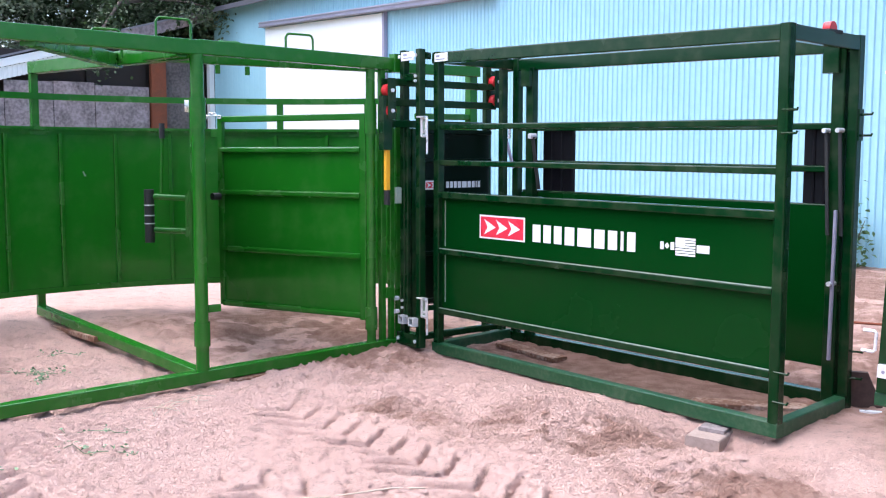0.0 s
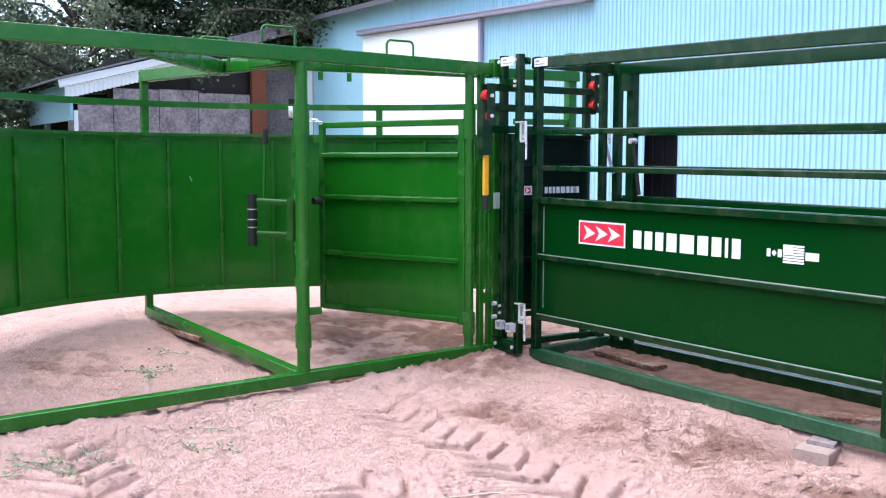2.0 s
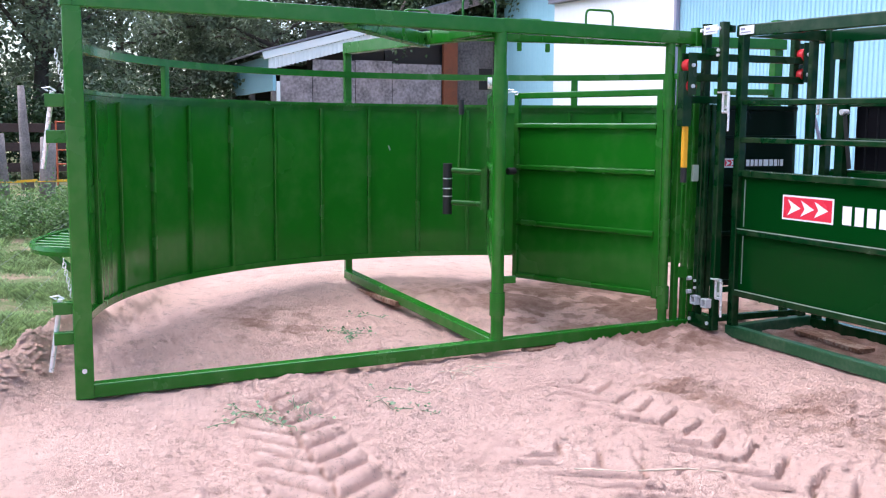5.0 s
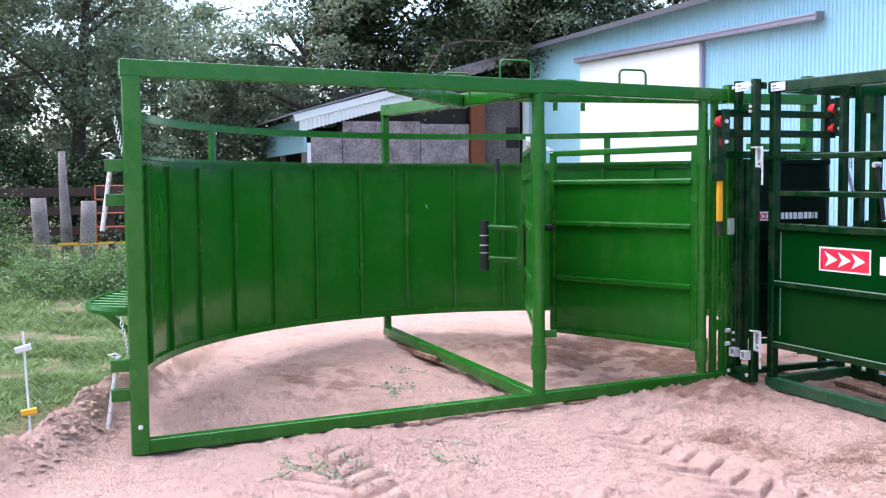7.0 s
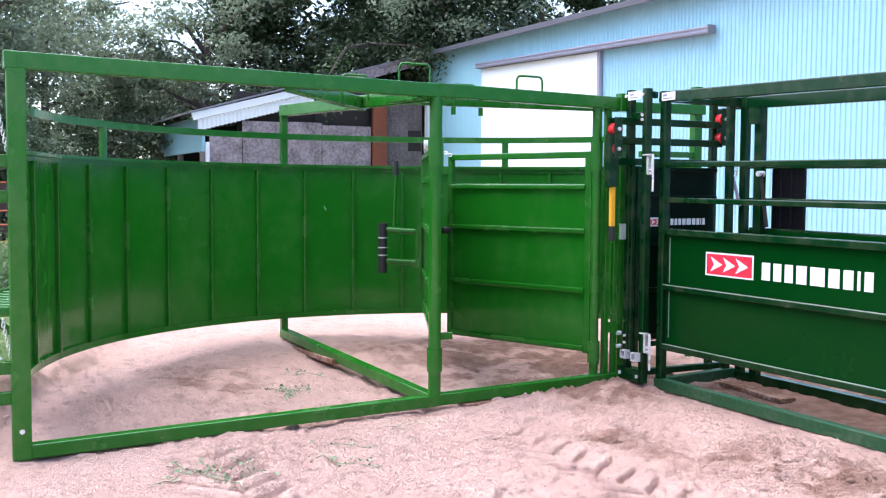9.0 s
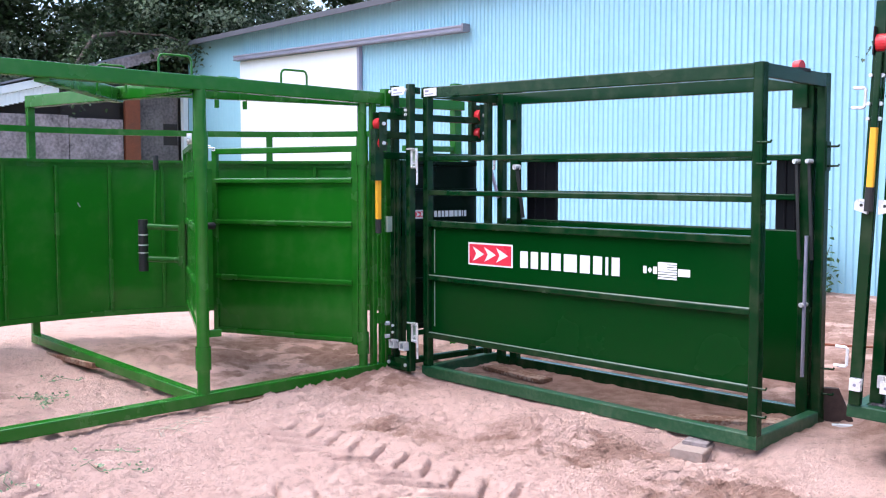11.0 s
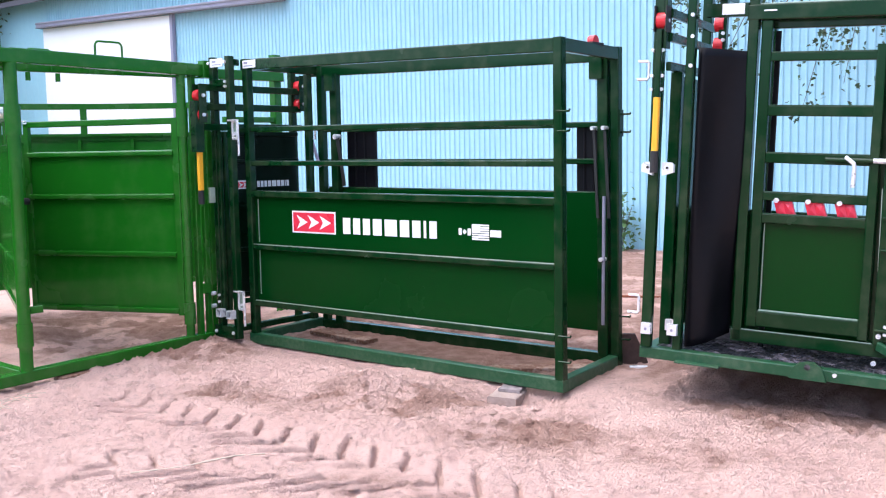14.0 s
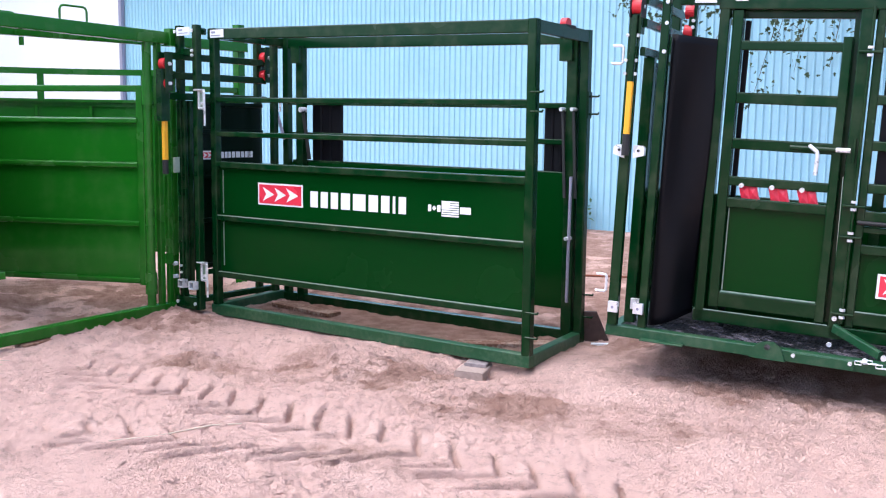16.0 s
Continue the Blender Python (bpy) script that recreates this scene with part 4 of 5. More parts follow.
    bm.faces.new((top[2], low[2], back_low[2], back_top[2]))


def chute():
    c = thing("squeeze_chute", "dark green steel squeeze chute with black rubber curtain and side door", "squeeze chute", pose(3.524, -0.03, 0.263, 0, 2.5, 9.5))
    up = (0, 1, 0)
    LEN = 2.5
    F = 0.95
    piece("skid_beam", SKID, c, bar, (0, 0.035, 0.033), (LEN, 0.035, 0.033), 0.07, 0.066, label="scuffed dusty green skid beam")
    piece("skid_beam", SKID, c, bar, (0, F, 0.033), (LEN, F, 0.033), 0.07, 0.066)
    piece("cross_beam", SKID, c, bar, (0.035, 0.072, 0.03), (0.035, F - 0.037, 0.03), 0.07, 0.06)
    piece("cross_beam", SKID, c, bar, (LEN - 0.035, 0.072, 0.03), (LEN - 0.035, F - 0.037, 0.03), 0.07, 0.06)
    fl = piece("floor_plate", TREAD, c, slab, 0.072, LEN - 0.072, 0.072, F - 0.037, 0.04, 0.055, label="black raised-pattern tread floor, dusty")
    bm = bmesh.new()
    for i in range(60):
        for j in range(10):
            x, y = 0.1 + i * 0.035, 0.09 + j * 0.045
            s = 0.012 if (i + j) % 2 else -0.012
            bar(bm, (x - 0.012, y - s, 0.056), (x + 0.012, y + s, 0.056), 0.007, 0.007, r=0.002)
    tagged(part("tread_lug", bm, TREAD, fl), kind="stuff")
    # fittings welded along the skid
    piece("step_tab", SKID, c, slab, 0.22, 0.47, -0.055, -0.001, 0.004, 0.014)
    lug = piece("lug_plate", SKID, c, outline, [(0.836, 0.0), (0.852, 0.06), (0.889, 0.09), (0.93, 0.1), (0.963, 0.1), (1.0, 0.075), (1.03, 0.0)], -0.018, -0.002)
    piece("lug_hole", TREAD, lug, rod, (0.93, -0.021, 0.07), (0.93, -0.016, 0.07), 0.016, 14, label="dark bolt hole")
    piece("skid_splice", SKID, c, slab, 1.05, 1.38, -0.014, -0.001, 0.004, 0.06)
    for x, z in ((1.07, 0.045), (1.36, 0.045)):
        piece("bolt", ZINC, c, rod, (x, -0.024, z), (x, -0.012, z), 0.011, 10)
    # tail gate seen edge on, with handle and rollers
    piece("gate_stile", ALLEY, c, post, 0.036, 0.01, 0.07, 2.12, 0.06, 0.05)
    piece("gate_stile", ALLEY, c, post, 0.088, 0.2, 0.06, 1.64, 0.065, 0.06)
    for y in (0.05, 0.7):
        piece("guide_post", ALLEY, c, post, 0.205, y, 0.06, 2.16, 0.048, 0.06)
    piece("guide_post", ALLEY, c, post, 0.04, F, 0.06, 2.16, 0.06, 0.06)
    for z in (1.955, 1.825, 1.665):
        piece("gate_rail", ALLEY, c, bar, (0.085, 0.03, z), (0.085, F - 0.03, z), 0.03, 0.05)
    piece("gate_sheet", SHEET, c, slab, 0.08, 0.09, 0.24, F - 0.04, 0.12, 1.62)
    piece("top_tie", ALLEY, c, bar, (0.205, 0.02, 2.13), (0.205, F, 2.13), 0.05, 0.06)
    piece("handle_plate", ALLEY, c, slab, 0.068, 0.083, -0.03, 0.05, 1.76, 2.05)
    piece("handle_arm", ALLEY, c, bar, (0.046, -0.03, 1.49), (0.046, -0.03, 1.86), 0.032, 0.032, up)
    piece("handle_grip", YELLOW, c, bar, (0.046, -0.03, 1.19), (0.046, -0.03, 1.49), 0.034, 0.034, up, label="yellow handle grip")
    piece("handle_tip", GRIP, c, rod, (0.046, -0.03, 1.07), (0.046, -0.03, 1.192), 0.023)
    for x, y, k in ((0.012, -0.02, 1), (0.122, -0.01, -1)):
        q = piece("cast_catch", ZINC, c, outline, [(x - 0.035 * k, 1.075), (x + 0.03 * k, 1.055), (x + 0.032 * k, 1.13), (x - 0.02 * k, 1.13), (x - 0.035 * k, 1.115)], y - 0.018, y + 0.012, label="bright cast catch")
        piece("catch_bolt", GRIP, q, rod, (x, y - 0.024, 1.1), (x, y - 0.016, 1.1), 0.008, 8)
    for x, y in ((0.045, -0.02), (0.13, 0.16), (0.185, 0.02)):
        q = piece("guide_block", ZINC, c, slab, x - 0.029, x + 0.029, y - 0.03, y + 0.005, 0.15, 0.212, label="galvanised guide block")
        piece("block_hole", TRIM, q, rod, (x, y - 0.033, 0.18), (x, y - 0.029, 0.18), 0.008, 10)
    for x, y, z in ((0.05, 0.0, 1.912), (0.185, 0.7, 1.958), (0.183, 0.7, 1.832)):
        piece("roller", RED, c, rod, (x - 0.027, y, z), (x + 0.027, y, z), 0.046, 20, label="red nylon roller")
        piece("roller_pin", ZINC, c, rod, (x - 0.04, y, z), (x + 0.04, y, z), 0.01, 10)
    for x in (0.014, 0.08):
        piece("roller_housing", GRIP, c, slab, x, x + 0.006, -0.05, 0.05, 1.85, 1.99)
    for x, z in ((0.008, 1.75), (0.066, 1.75), (0.008, 1.61), (0.066, 1.61), (0.008, 1.535), (0.066, 1.535)):
        piece("bolt", ZINC, c, rod, (x, -0.03, z), (x, -0.012, z), 0.01, 10)
    for y, z in ((0.015, 1.665), (0.015, 1.94), (0.03, 1.825), (0.66, 1.9), (0.66, 1.86)):
        piece("bolt", ZINC, c, rod, (0.215, y - 0.012, z), (0.215, y + 0.002, z), 0.011, 10)
    for z in (1.64, 0.312):
        piece("drop_hook", ZINC, c, bent, [(-0.075, -0.01, z + 0.05), (-0.022, -0.01, z + 0.05), (-0.014, -0.01, z + 0.042), (-0.014, -0.01, z - 0.042), (-0.022, -0.01, z - 0.05), (-0.078, -0.01, z - 0.05)], 0.008, 8, label="bright steel hook")
    # rubber curtain
    bm = bmesh.new()
    nx, nz = 18, 36
    grid = []
    for i in range(nx + 1):
        u = i / nx
        col = []
        for j in range(nz + 1):
            v = j / nz
            fold = 0.026 * math.sin(u * 5 + v * 4.2 - 0.8) * (0.3 + 0.7 * (1 - v)) + 0.016 * math.sin(u * 5 - v * 6)
            roll = 0.035 * max(0.0, 1 - u / 0.14) ** 2
            col.append((0.222 + 0.238 * u - 0.022 * u * (1 - v) + 0.35 * fold, 0.1 + 0.215 * u - fold * 0.8 + roll, 0.062 + 0.075 * u + v * (1.71 - 0.085 * u)))
        grid.append(col)
    front = [[bm.verts.new(p) for p in col] for col in grid]
    back = [[bm.verts.new((p[0] - 0.004, p[1] + 0.012, p[2])) for p in col] for col in grid]
    for i in range(nx):
        for j in range(nz):
            bm.faces.new((front[i][j], front[i + 1][j], front[i + 1][j + 1], front[i][j + 1]))
            bm.faces.new((back[i][j], back[i][j + 1], back[i + 1][j + 1], back[i + 1][j]))
    for j in range(nz):
        for i in (0, nx):
            bm.faces.new((front[i][j], front[i][j + 1], back[i][j + 1], back[i][j]))
    for i in range(nx):
        for j in (0, nz):
            bm.faces.new((front[i][j], front[i + 1][j], back[i + 1][j], back[i][j]))
    part("rubber_curtain", bm, RUBBER, c, "hanging black rubber curtain with soft folds", True)
    # near side frame and door
    Y = 0.34
    piece("side_post", ALLEY, c, post, 0.474, Y, 0.103, 2.06, 0.057, 0.07)
    piece("side_post", ALLEY, c, post, 1.237, Y, 0.103, 2.14, 0.066, 0.07)
    piece("door_jamb", ALLEY, c, post, 1.19, Y + 0.05, 0.18, 1.93, 0.04, 0.03)
    piece("top_beam", ALLEY, c, bar, (0.44, Y, 1.975), (LEN, Y, 1.975), 0.075, 0.086)
    piece("top_beam", ALLEY, c, bar, (0.5, Y + 0.07, 1.92), (LEN, Y + 0.07, 1.92), 0.05, 0.06)
    piece("roof_strip", EDGE, c, bar, (0.5, Y + 0.02, 2.023), (LEN, Y + 0.02, 2.023), 0.05, 0.01)
    piece("sill_beam", ALLEY, c, bar, (0.44, Y, 0.138), (LEN, Y, 0.138), 0.07, 0.074)
    piece("sill_edge", EDGE, c, bar, (0.5, Y - 0.033, 0.175), (1.2, Y - 0.033, 0.175), 0.008, 0.005, label="bright scuffed edge")
    piece("printed_label", WHITE, c, slab, 0.3, 0.425, Y - 0.05, Y - 0.046, 1.966, 2.026, r=0.001, label="small white printed label")
    piece("label_arm", ALLEY, c, slab, 0.21, 0.445, Y - 0.045, Y - 0.0, 1.955, 2.03)
    piece("printed_label", WHITE, c, slab, 0.53, 0.6, Y - 0.042, Y - 0.038, 1.978, 1.986, r=0.001)
    d = piece("door_frame", ALLEY, c, post, 0.552, Y - 0.01, 0.2, 1.925, 0.06, 0.06)
    piece("door_stile", ALLEY, d, post, 1.152, Y - 0.015, 0.19, 1.785, 0.05, 0.06)
    for z, h in ((1.728, 0.05), (1.431, 0.06), (1.168, 0.06), (0.951, 0.052), (0.825, 0.056), (0.245, 0.09)):
        piece("door_rail", ALLEY, d, bar, (0.582, Y - 0.01, z), (1.127, Y - 0.01, z), 0.05, h)
        piece("rail_edge", SKID, d, bar, (0.584, Y - 0.033, z + h / 2), (1.125, Y - 0.033, z + h / 2), 0.007, 0.005, label="paler worn upper edge")
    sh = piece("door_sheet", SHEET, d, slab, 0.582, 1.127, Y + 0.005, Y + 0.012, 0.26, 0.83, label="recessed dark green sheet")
    piece("worn_bright_edge", EDGE, sh, bar, (0.59, Y - 0.022, 0.293), (1.12, Y - 0.022, 0.293), 0.016, 0.01, label="bright scuffed edge")
    piece("worn_bright_edge", EDGE, sh, bar, (0.592, Y - 0.002, 0.3), (0.592, Y - 0.002, 0.79), 0.007, 0.007, up)
    for x, xb in ((0.697, 0.657), (0.864, 0.828), (1.021, 0.992)):
        r = piece("reflector", REDTAPE, d, faceted, x, Y - 0.012, 0.846, 0.93, label="red faceted reflector block")
        piece("bolt", ZINC, r, rod, (xb, Y - 0.052, 0.93), (xb, Y - 0.036, 0.93), 0.014, 10)
    # black strip added for the green frame's shaded inner face
    piece("inner_face_shade", RUBBER, c, slab, 0.575, 0.605, Y + 0.08, Y + 0.1, 0.06, 1.88, label="black strip standing in for the shaded inner face of the door frame")
    latch = piece("latch_bar", ALLEY, d, rod, (0.907, Y - 0.06, 1.166), (1.16, Y - 0.06, 1.166), 0.013)
    piece("latch_bolt", ZINC, latch, rod, (1.15, Y - 0.06, 1.167), (1.225, Y - 0.06, 1.167), 0.014, label="bright latch bolt")
    piece("latch_handle", ZINC, latch, bent, [(1.01, Y - 0.062, 1.182), (1.03, Y - 0.07, 1.168), (1.055, Y - 0.08, 1.15), (1.06, Y - 0.085, 1.13), (1.057, Y - 0.085, 1.02)], 0.012, 8)
    piece("keeper", ALLEY, c, slab, 1.236, 1.25, Y - 0.06, Y - 0.036, 1.1, 1.235)
    # hinged front section past the door
    piece("hinge_rod", ALLEY, c, rod, (1.272, Y - 0.05, 0.2), (1.272, Y - 0.05, 1.95), 0.009)
    piece("hinge_gap_edge", EDGE, c, bar, (1.213, Y - 0.03, 0.3), (1.2, Y - 0.03, 1.02), 0.005, 0.005, up, label="bright bare metal edge")
    piece("panel_stile", ALLEY, c, post, 1.31, Y, 0.18, 1.95, 0.045, 0.06)
    for z in (1.705, 0.862, 0.688, 0.252):
        piece("hinge_leaf", ALLEY, c, slab, 1.215, 1.33, Y - 0.065, Y - 0.035, z - 0.006, z + 0.008)
        for k in (-0.024, 0.018):
            piece("hinge_nut", ZINC, c, rod, (1.272, Y - 0.055, z + k), (1.272, Y - 0.055, z + k + 0.014), 0.016, 8)
    for z, h in ((1.92, 0.06), (1.76, 0.055), (1.45, 0.055), (1.2, 0.055), (0.965, 0.055), (0.81, 0.06), (0.735, 0.035), (0.625, 0.055), (0.23, 0.08)):
        piece("panel_rail", ALLEY, c, bar, (1.332, Y, z), (LEN, Y, z), 0.05, h)
    piece("panel_sheet", SHEET, c, slab, 1.33, LEN, Y + 0.01, Y + 0.018, 0.25, 0.63)
    piece("worn_bright_edge", EDGE, c, bar, (1.335, Y - 0.026, 0.272), (LEN, Y - 0.026, 0.272), 0.008, 0.007, label="bright scuffed edge")
    piece("panel_curtain", RUBBER, c, slab, 1.36, 1.9, Y + 0.03, Y + 0.05, 0.98, 1.85, label="black rubber panel")
    piece("slide_bar", GRIP, c, rod, (1.3, Y - 0.045, 0.775), (1.9, Y - 0.045, 0.775), 0.012)
    sign(c, 1.432, 0.36, 0.3, 0.14, Y - 0.02)
    piece("side_post", ALLEY, c, post, LEN - 0.04, Y, 0.103, 2.06, 0.065, 0.07)
    chain = bmesh.new()
    for k in range(9):
        o = V(0.016, 0, 0)
        p = V(1.4 + 0.026 * k, -0.025, 0.058 + 0.012 * math.sin(k * 0.9))
        w = V(0, 0.009, 0) if k % 2 else V(0, 0, 0.009)
        bent(chain, [p - o - w, p + o - w, p + o + w, p - o + w, p - o - w], 0.0035, 5)
    part("base_chain", chain, ZINC, c, "short galvanised chain")
    for x, z in ((1.43, 0.07), (1.52, 0.1)):
        piece("bolt", ZINC, c, rod, (x, -0.03, z), (x, -0.004, z), 0.015, 10)
    piece("base_gusset", SKID, c, bar, (1.24, Y - 0.06, 0.17), (1.5, 0.06, 0.095), 0.03, 0.05)
    for x, y, z in ((1.235, Y - 0.04, 0.222), (1.225, Y - 0.09, 0.08)):
        piece("bolt", ZINC, c, rod, (x, y - 0.016, z), (x, y, z), 0.014, 10)
    # far side
    for x in (0.44, 1.36, LEN - 0.04):
        piece("side_post", ALLEY, c, post, x, F, 0.06, 2.03, 0.065, 0.07)
    piece("top_beam", ALLEY, c, bar, (0.4, F, 2.06), (LEN, F, 2.06), 0.07, 0.06)
    piece("far_sheet", SHEET, c, slab, 0.1, LEN, F - 0.02, F - 0.012, 0.06, 0.78)
    piece("far_rail", ALLEY, c, bar, (0.1, F, 0.8), (LEN, F, 0.8), 0.05, 0.05)
    return c


chute()


# ---- shed and its boards ----
SX = -20.5


def shed():
    s = thing("lean_to_shed", "weathered lean-to shed of grey boards with white steel fascia", "shed", pose(SX, 0, 0))
    # y from 1.3 to 7.9; roof rises toward the barn
    top = lambda y: 3.45 + (y - 1.27) * 0.27
    x = 0.0
    seams = (1.46, 2.35, 3.55, 4.62, 6.1)
    for y0, y1, z in zip(seams, seams[1:], (2.85, 3.3, 3.32, 3.26)):
        piece("board", OSB, s, slab, -0.03, 0.03 - 0.01 * (int(y0 * 10) % 2), y0 + 0.01, y1 - 0.01, -0.2, z, label="weathered grey strand board")
    # two dark slabs stand in for the shaded opening above the boards
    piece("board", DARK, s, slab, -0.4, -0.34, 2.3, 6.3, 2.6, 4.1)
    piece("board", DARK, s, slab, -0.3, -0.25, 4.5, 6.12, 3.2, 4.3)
    piece("corner_batten", WHITE, s, slab, 0.0, 0.06, 1.36, 1.46, -0.2, 2.7)
    piece("red_post", RUST, s, slab, -0.02, 0.12, 6.13, 6.55, -0.2, 4.3, label="reddish brown timber post")
    piece("board", DARK, s, slab, -0.3, -0.24, 6.3, 7.9, -0.2, 4.6)
    piece("board", OLDBOARD, s, slab, -0.12, -0.07, 6.56, 7.75, -0.2, 4.1, label="dark weathered board with a broken edge")
    # dark plate on the board, painted in place of a hole's shade
    piece("hole_shade_plate", DARK, s, slab, -0.08, -0.06, 7.3, 7.72, 2.6, 3.2, r=0.09)
    piece("door_trim", WHITE, s, slab, 0.0, 0.19, 7.8, 7.94, -0.2, 4.6)
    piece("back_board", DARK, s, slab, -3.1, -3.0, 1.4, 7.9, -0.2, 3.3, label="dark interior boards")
    # ribbed white fascia along the rake
    y = 1.15
    while y < 4.3:
        z = top(y)
        q = piece("fascia_panel", DOORWHITE, s, slab, 0.04, 0.07, y, y + 0.115, z - 0.42, z - 0.12)
        piece("fascia_rib", DOORWHITE, q, slab, 0.06, 0.085, y + 0.03, y + 0.07, z - 0.42, z - 0.12)
        y += 0.115
    piece("rake_trim", DOORWHITE, s, bar, (0.1, 1.0, top(1.0) - 0.03), (0.1, 4.4, top(4.4) - 0.03), 0.05, 0.2)
    piece("rake_board", OSB, s, bar, (0.1, 4.4, top(4.4)), (0.1, 7.9, top(7.9) + 0.1), 0.05, 0.32)
    bm = bmesh.new()
    prism(bm, [(0.16, 0.9, top(0.9) + 0.08), (-6, 0.9, top(0.9) + 0.08), (-6, 0.9, top(0.9) + 0.13), (0.16, 0.9, top(0.9) + 0.13)],
          [(0.16, 7.9, top(7.9) + 0.2), (-6, 7.9, top(7.9) + 0.2), (-6, 7.9, top(7.9) + 0.25), (0.16, 7.9, top(7.9) + 0.25)])
    part("roof_sheet", bm, ROOF, s)
    bm = bmesh.new()
    slab(bm, -5.9, -0.02, 1.28, 1.36, 2.45, 3.4)
    part("side_wall", bm, BLUE, s, "pale blue steel side wall above an open bay")
    for k in range(3):
        piece("bay_post", POSTWOOD, s, post, -0.1 - 2.8 * k, 1.32, -0.2, 2.45, 0.14, 0.14)
    return s


shed()


# ---- plants ----
def limb(bm, pts, r0, r1, n=8):
    pts = [Vector(p) for p in pts]
    rings, u = [], None
    for i, p in enumerate(pts):
        d = (pts[min(i + 1, len(pts) - 1)] - pts[max(i - 1, 0)]).normalized()
        u = d.orthogonal().normalized() if u is None else (u - d * u.dot(d)).normalized()
        v = d.cross(u)
        r = r0 + (r1 - r0) * i / (len(pts) - 1)
        rings.append([bm.verts.new(p + (u * math.cos(2 * math.pi * k / n) + v * math.sin(2 * math.pi * k / n)) * r) for k in range(n)])
    for a, b in zip(rings, rings[1:]):
        for k in range(n):
            bm.faces.new((a[k], a[(k + 1) % n], b[(k + 1) % n], b[k]))
    bm.faces.new(rings[-1])
    bm.faces.new(rings[0][::-1])


def leaf_mesh(name, centres, size, gen, lobes=False, droop=0.3):
    """Many small leaves, each a folded blade (or a lobed one), at the given places."""
    n = len(centres)
    a = gen.uniform(0, 2 * math.pi, n)
    tilt = gen.normal(-droop, 0.5, n)
    roll = gen.normal(0, 0.6, n)
    d = np.stack([np.cos(a) * np.cos(tilt), np.sin(a) * np.cos(tilt), np.sin(tilt)], -1)
    s = np.stack([-np.sin(a), np.cos(a), np.zeros(n)], -1)
    up = np.cross(d, s)
    s = s * np.cos(roll)[:, None] + up * np.sin(roll)[:, None]
    up = np.cross(d, s)
    k = (size * gen.uniform(0.65, 1.3, n))[:, None]
    if lobes:
        outline2 = ((0, 0, 0), (0.18, 0.42, 0.05), (0.42, 0.22, 0.0), (0.62, 0.4, 0.06), (0.66, 0.14, 0), (1.0, 0, -0.08),
                    (0.66, -0.14, 0), (0.62, -0.4, 0.06), (0.42, -0.22, 0.0), (0.18, -0.42, 0.05))
    else:
        outline2 = ((0, 0, 0), (0.45, 0.3, 0.06), (1.0, 0, -0.08), (0.45, -0.3, 0.06))
    m = len(outline2)
    co = np.stack([centres + k * (d * p + s * q + up * r) for p, q, r in outline2], 1).reshape(-1, 3)
    me = bpy.data.meshes.new(name)
    me.vertices.add(len(co))
    me.vertices.foreach_set("co", co.ravel())
    me.loops.add(len(co))
    me.loops.foreach_set("vertex_index", np.arange(len(co)))
    me.polygons.add(n)
    me.polygons.foreach_set("loop_start", np.arange(0, len(co), m))
    me.update(calc_edges=True)
    return me


def tree(x, y, height, spread, seed, leaves, mat=LEAF, size=0.17, low=0.25, trunk=0.22, label="tall leafy tree with dense green crown", base=0.0):
    gen = np.random.default_rng(seed)
    t = thing("tree", label, "tree", pose(x, y, base), group="trees round the yard")
    bm = bmesh.new()
    lean = gen.normal(0, 0.05, 2)
    stem = [(lean[0] * z, lean[1] * z, z) for z in np.linspace(-0.1, height * 0.85, 7)]
    limb(bm, stem, trunk, trunk * 0.25, 10)
    ends = []
    for i in range(16):
        z0 = height * gen.uniform(low * 0.7, 0.8)
        a, reach = gen.uniform(0, 2 * math.pi), spread * gen.uniform(0.55, 1.0) * (1.05 - 0.4 * z0 / height)
        rise = height * gen.uniform(0.04, 0.22)
        p0 = V(lean[0] * z0, lean[1] * z0, z0)
        p2 = p0 + V(math.cos(a) * reach, math.sin(a) * reach, rise)
        p1 = p0.lerp(p2, 0.5) + V(gen.normal(0, 0.2), gen.normal(0, 0.2), 0.3)
        limb(bm, [p0, p0.lerp(p1, 0.5), p1, p1.lerp(p2, 0.6), p2], trunk * 0.35, 0.02, 6)
        for f in (0.45, 0.7, 0.9, 1.0):
            ends.append(p0.lerp(p2, f) + V(gen.normal(0, 0.4), gen.normal(0, 0.4), gen.normal(0.1, 0.4)))
    part("trunk", bm, BARK, t, smooth=True)
    extra = []
    for i in range(46):
        v = gen.normal(0, 1, 3)
        v /= np.linalg.norm(v)
        r = gen.uniform(0.6, 1.0)
        extra.append((v[0] * spread * r, v[1] * spread * r, height * (low + (1 - low) * (0.5 + 0.5 * v[2] * r))))
    cl = np.array([tuple(e) for e in ends] + extra)
    cl = np.concatenate([cl, cl[gen.integers(0, len(cl), 40)] + gen.normal(0, 0.7, (40, 3))])
    weight = gen.uniform(0.2, 1.0, len(cl)) ** 2
    pick = gen.choice(len(cl), leaves, p=weight / weight.sum())
    wide = gen.uniform(0.28, 0.75, len(cl))[pick][:, None] * (0.6 + 0.05 * height)
    v = gen.normal(0, 1, (leaves, 3))
    v /= np.linalg.norm(v, axis=1)[:, None]
    pts = cl[pick] + v * gen.random((leaves, 1)) ** 0.45 * wide * (1.7, 1.7, 0.85)
    me = leaf_mesh("crown", pts, size, gen)
    me.materials.append(mat)
    crown = new("crown", me)
    crown.parent = t
    return t


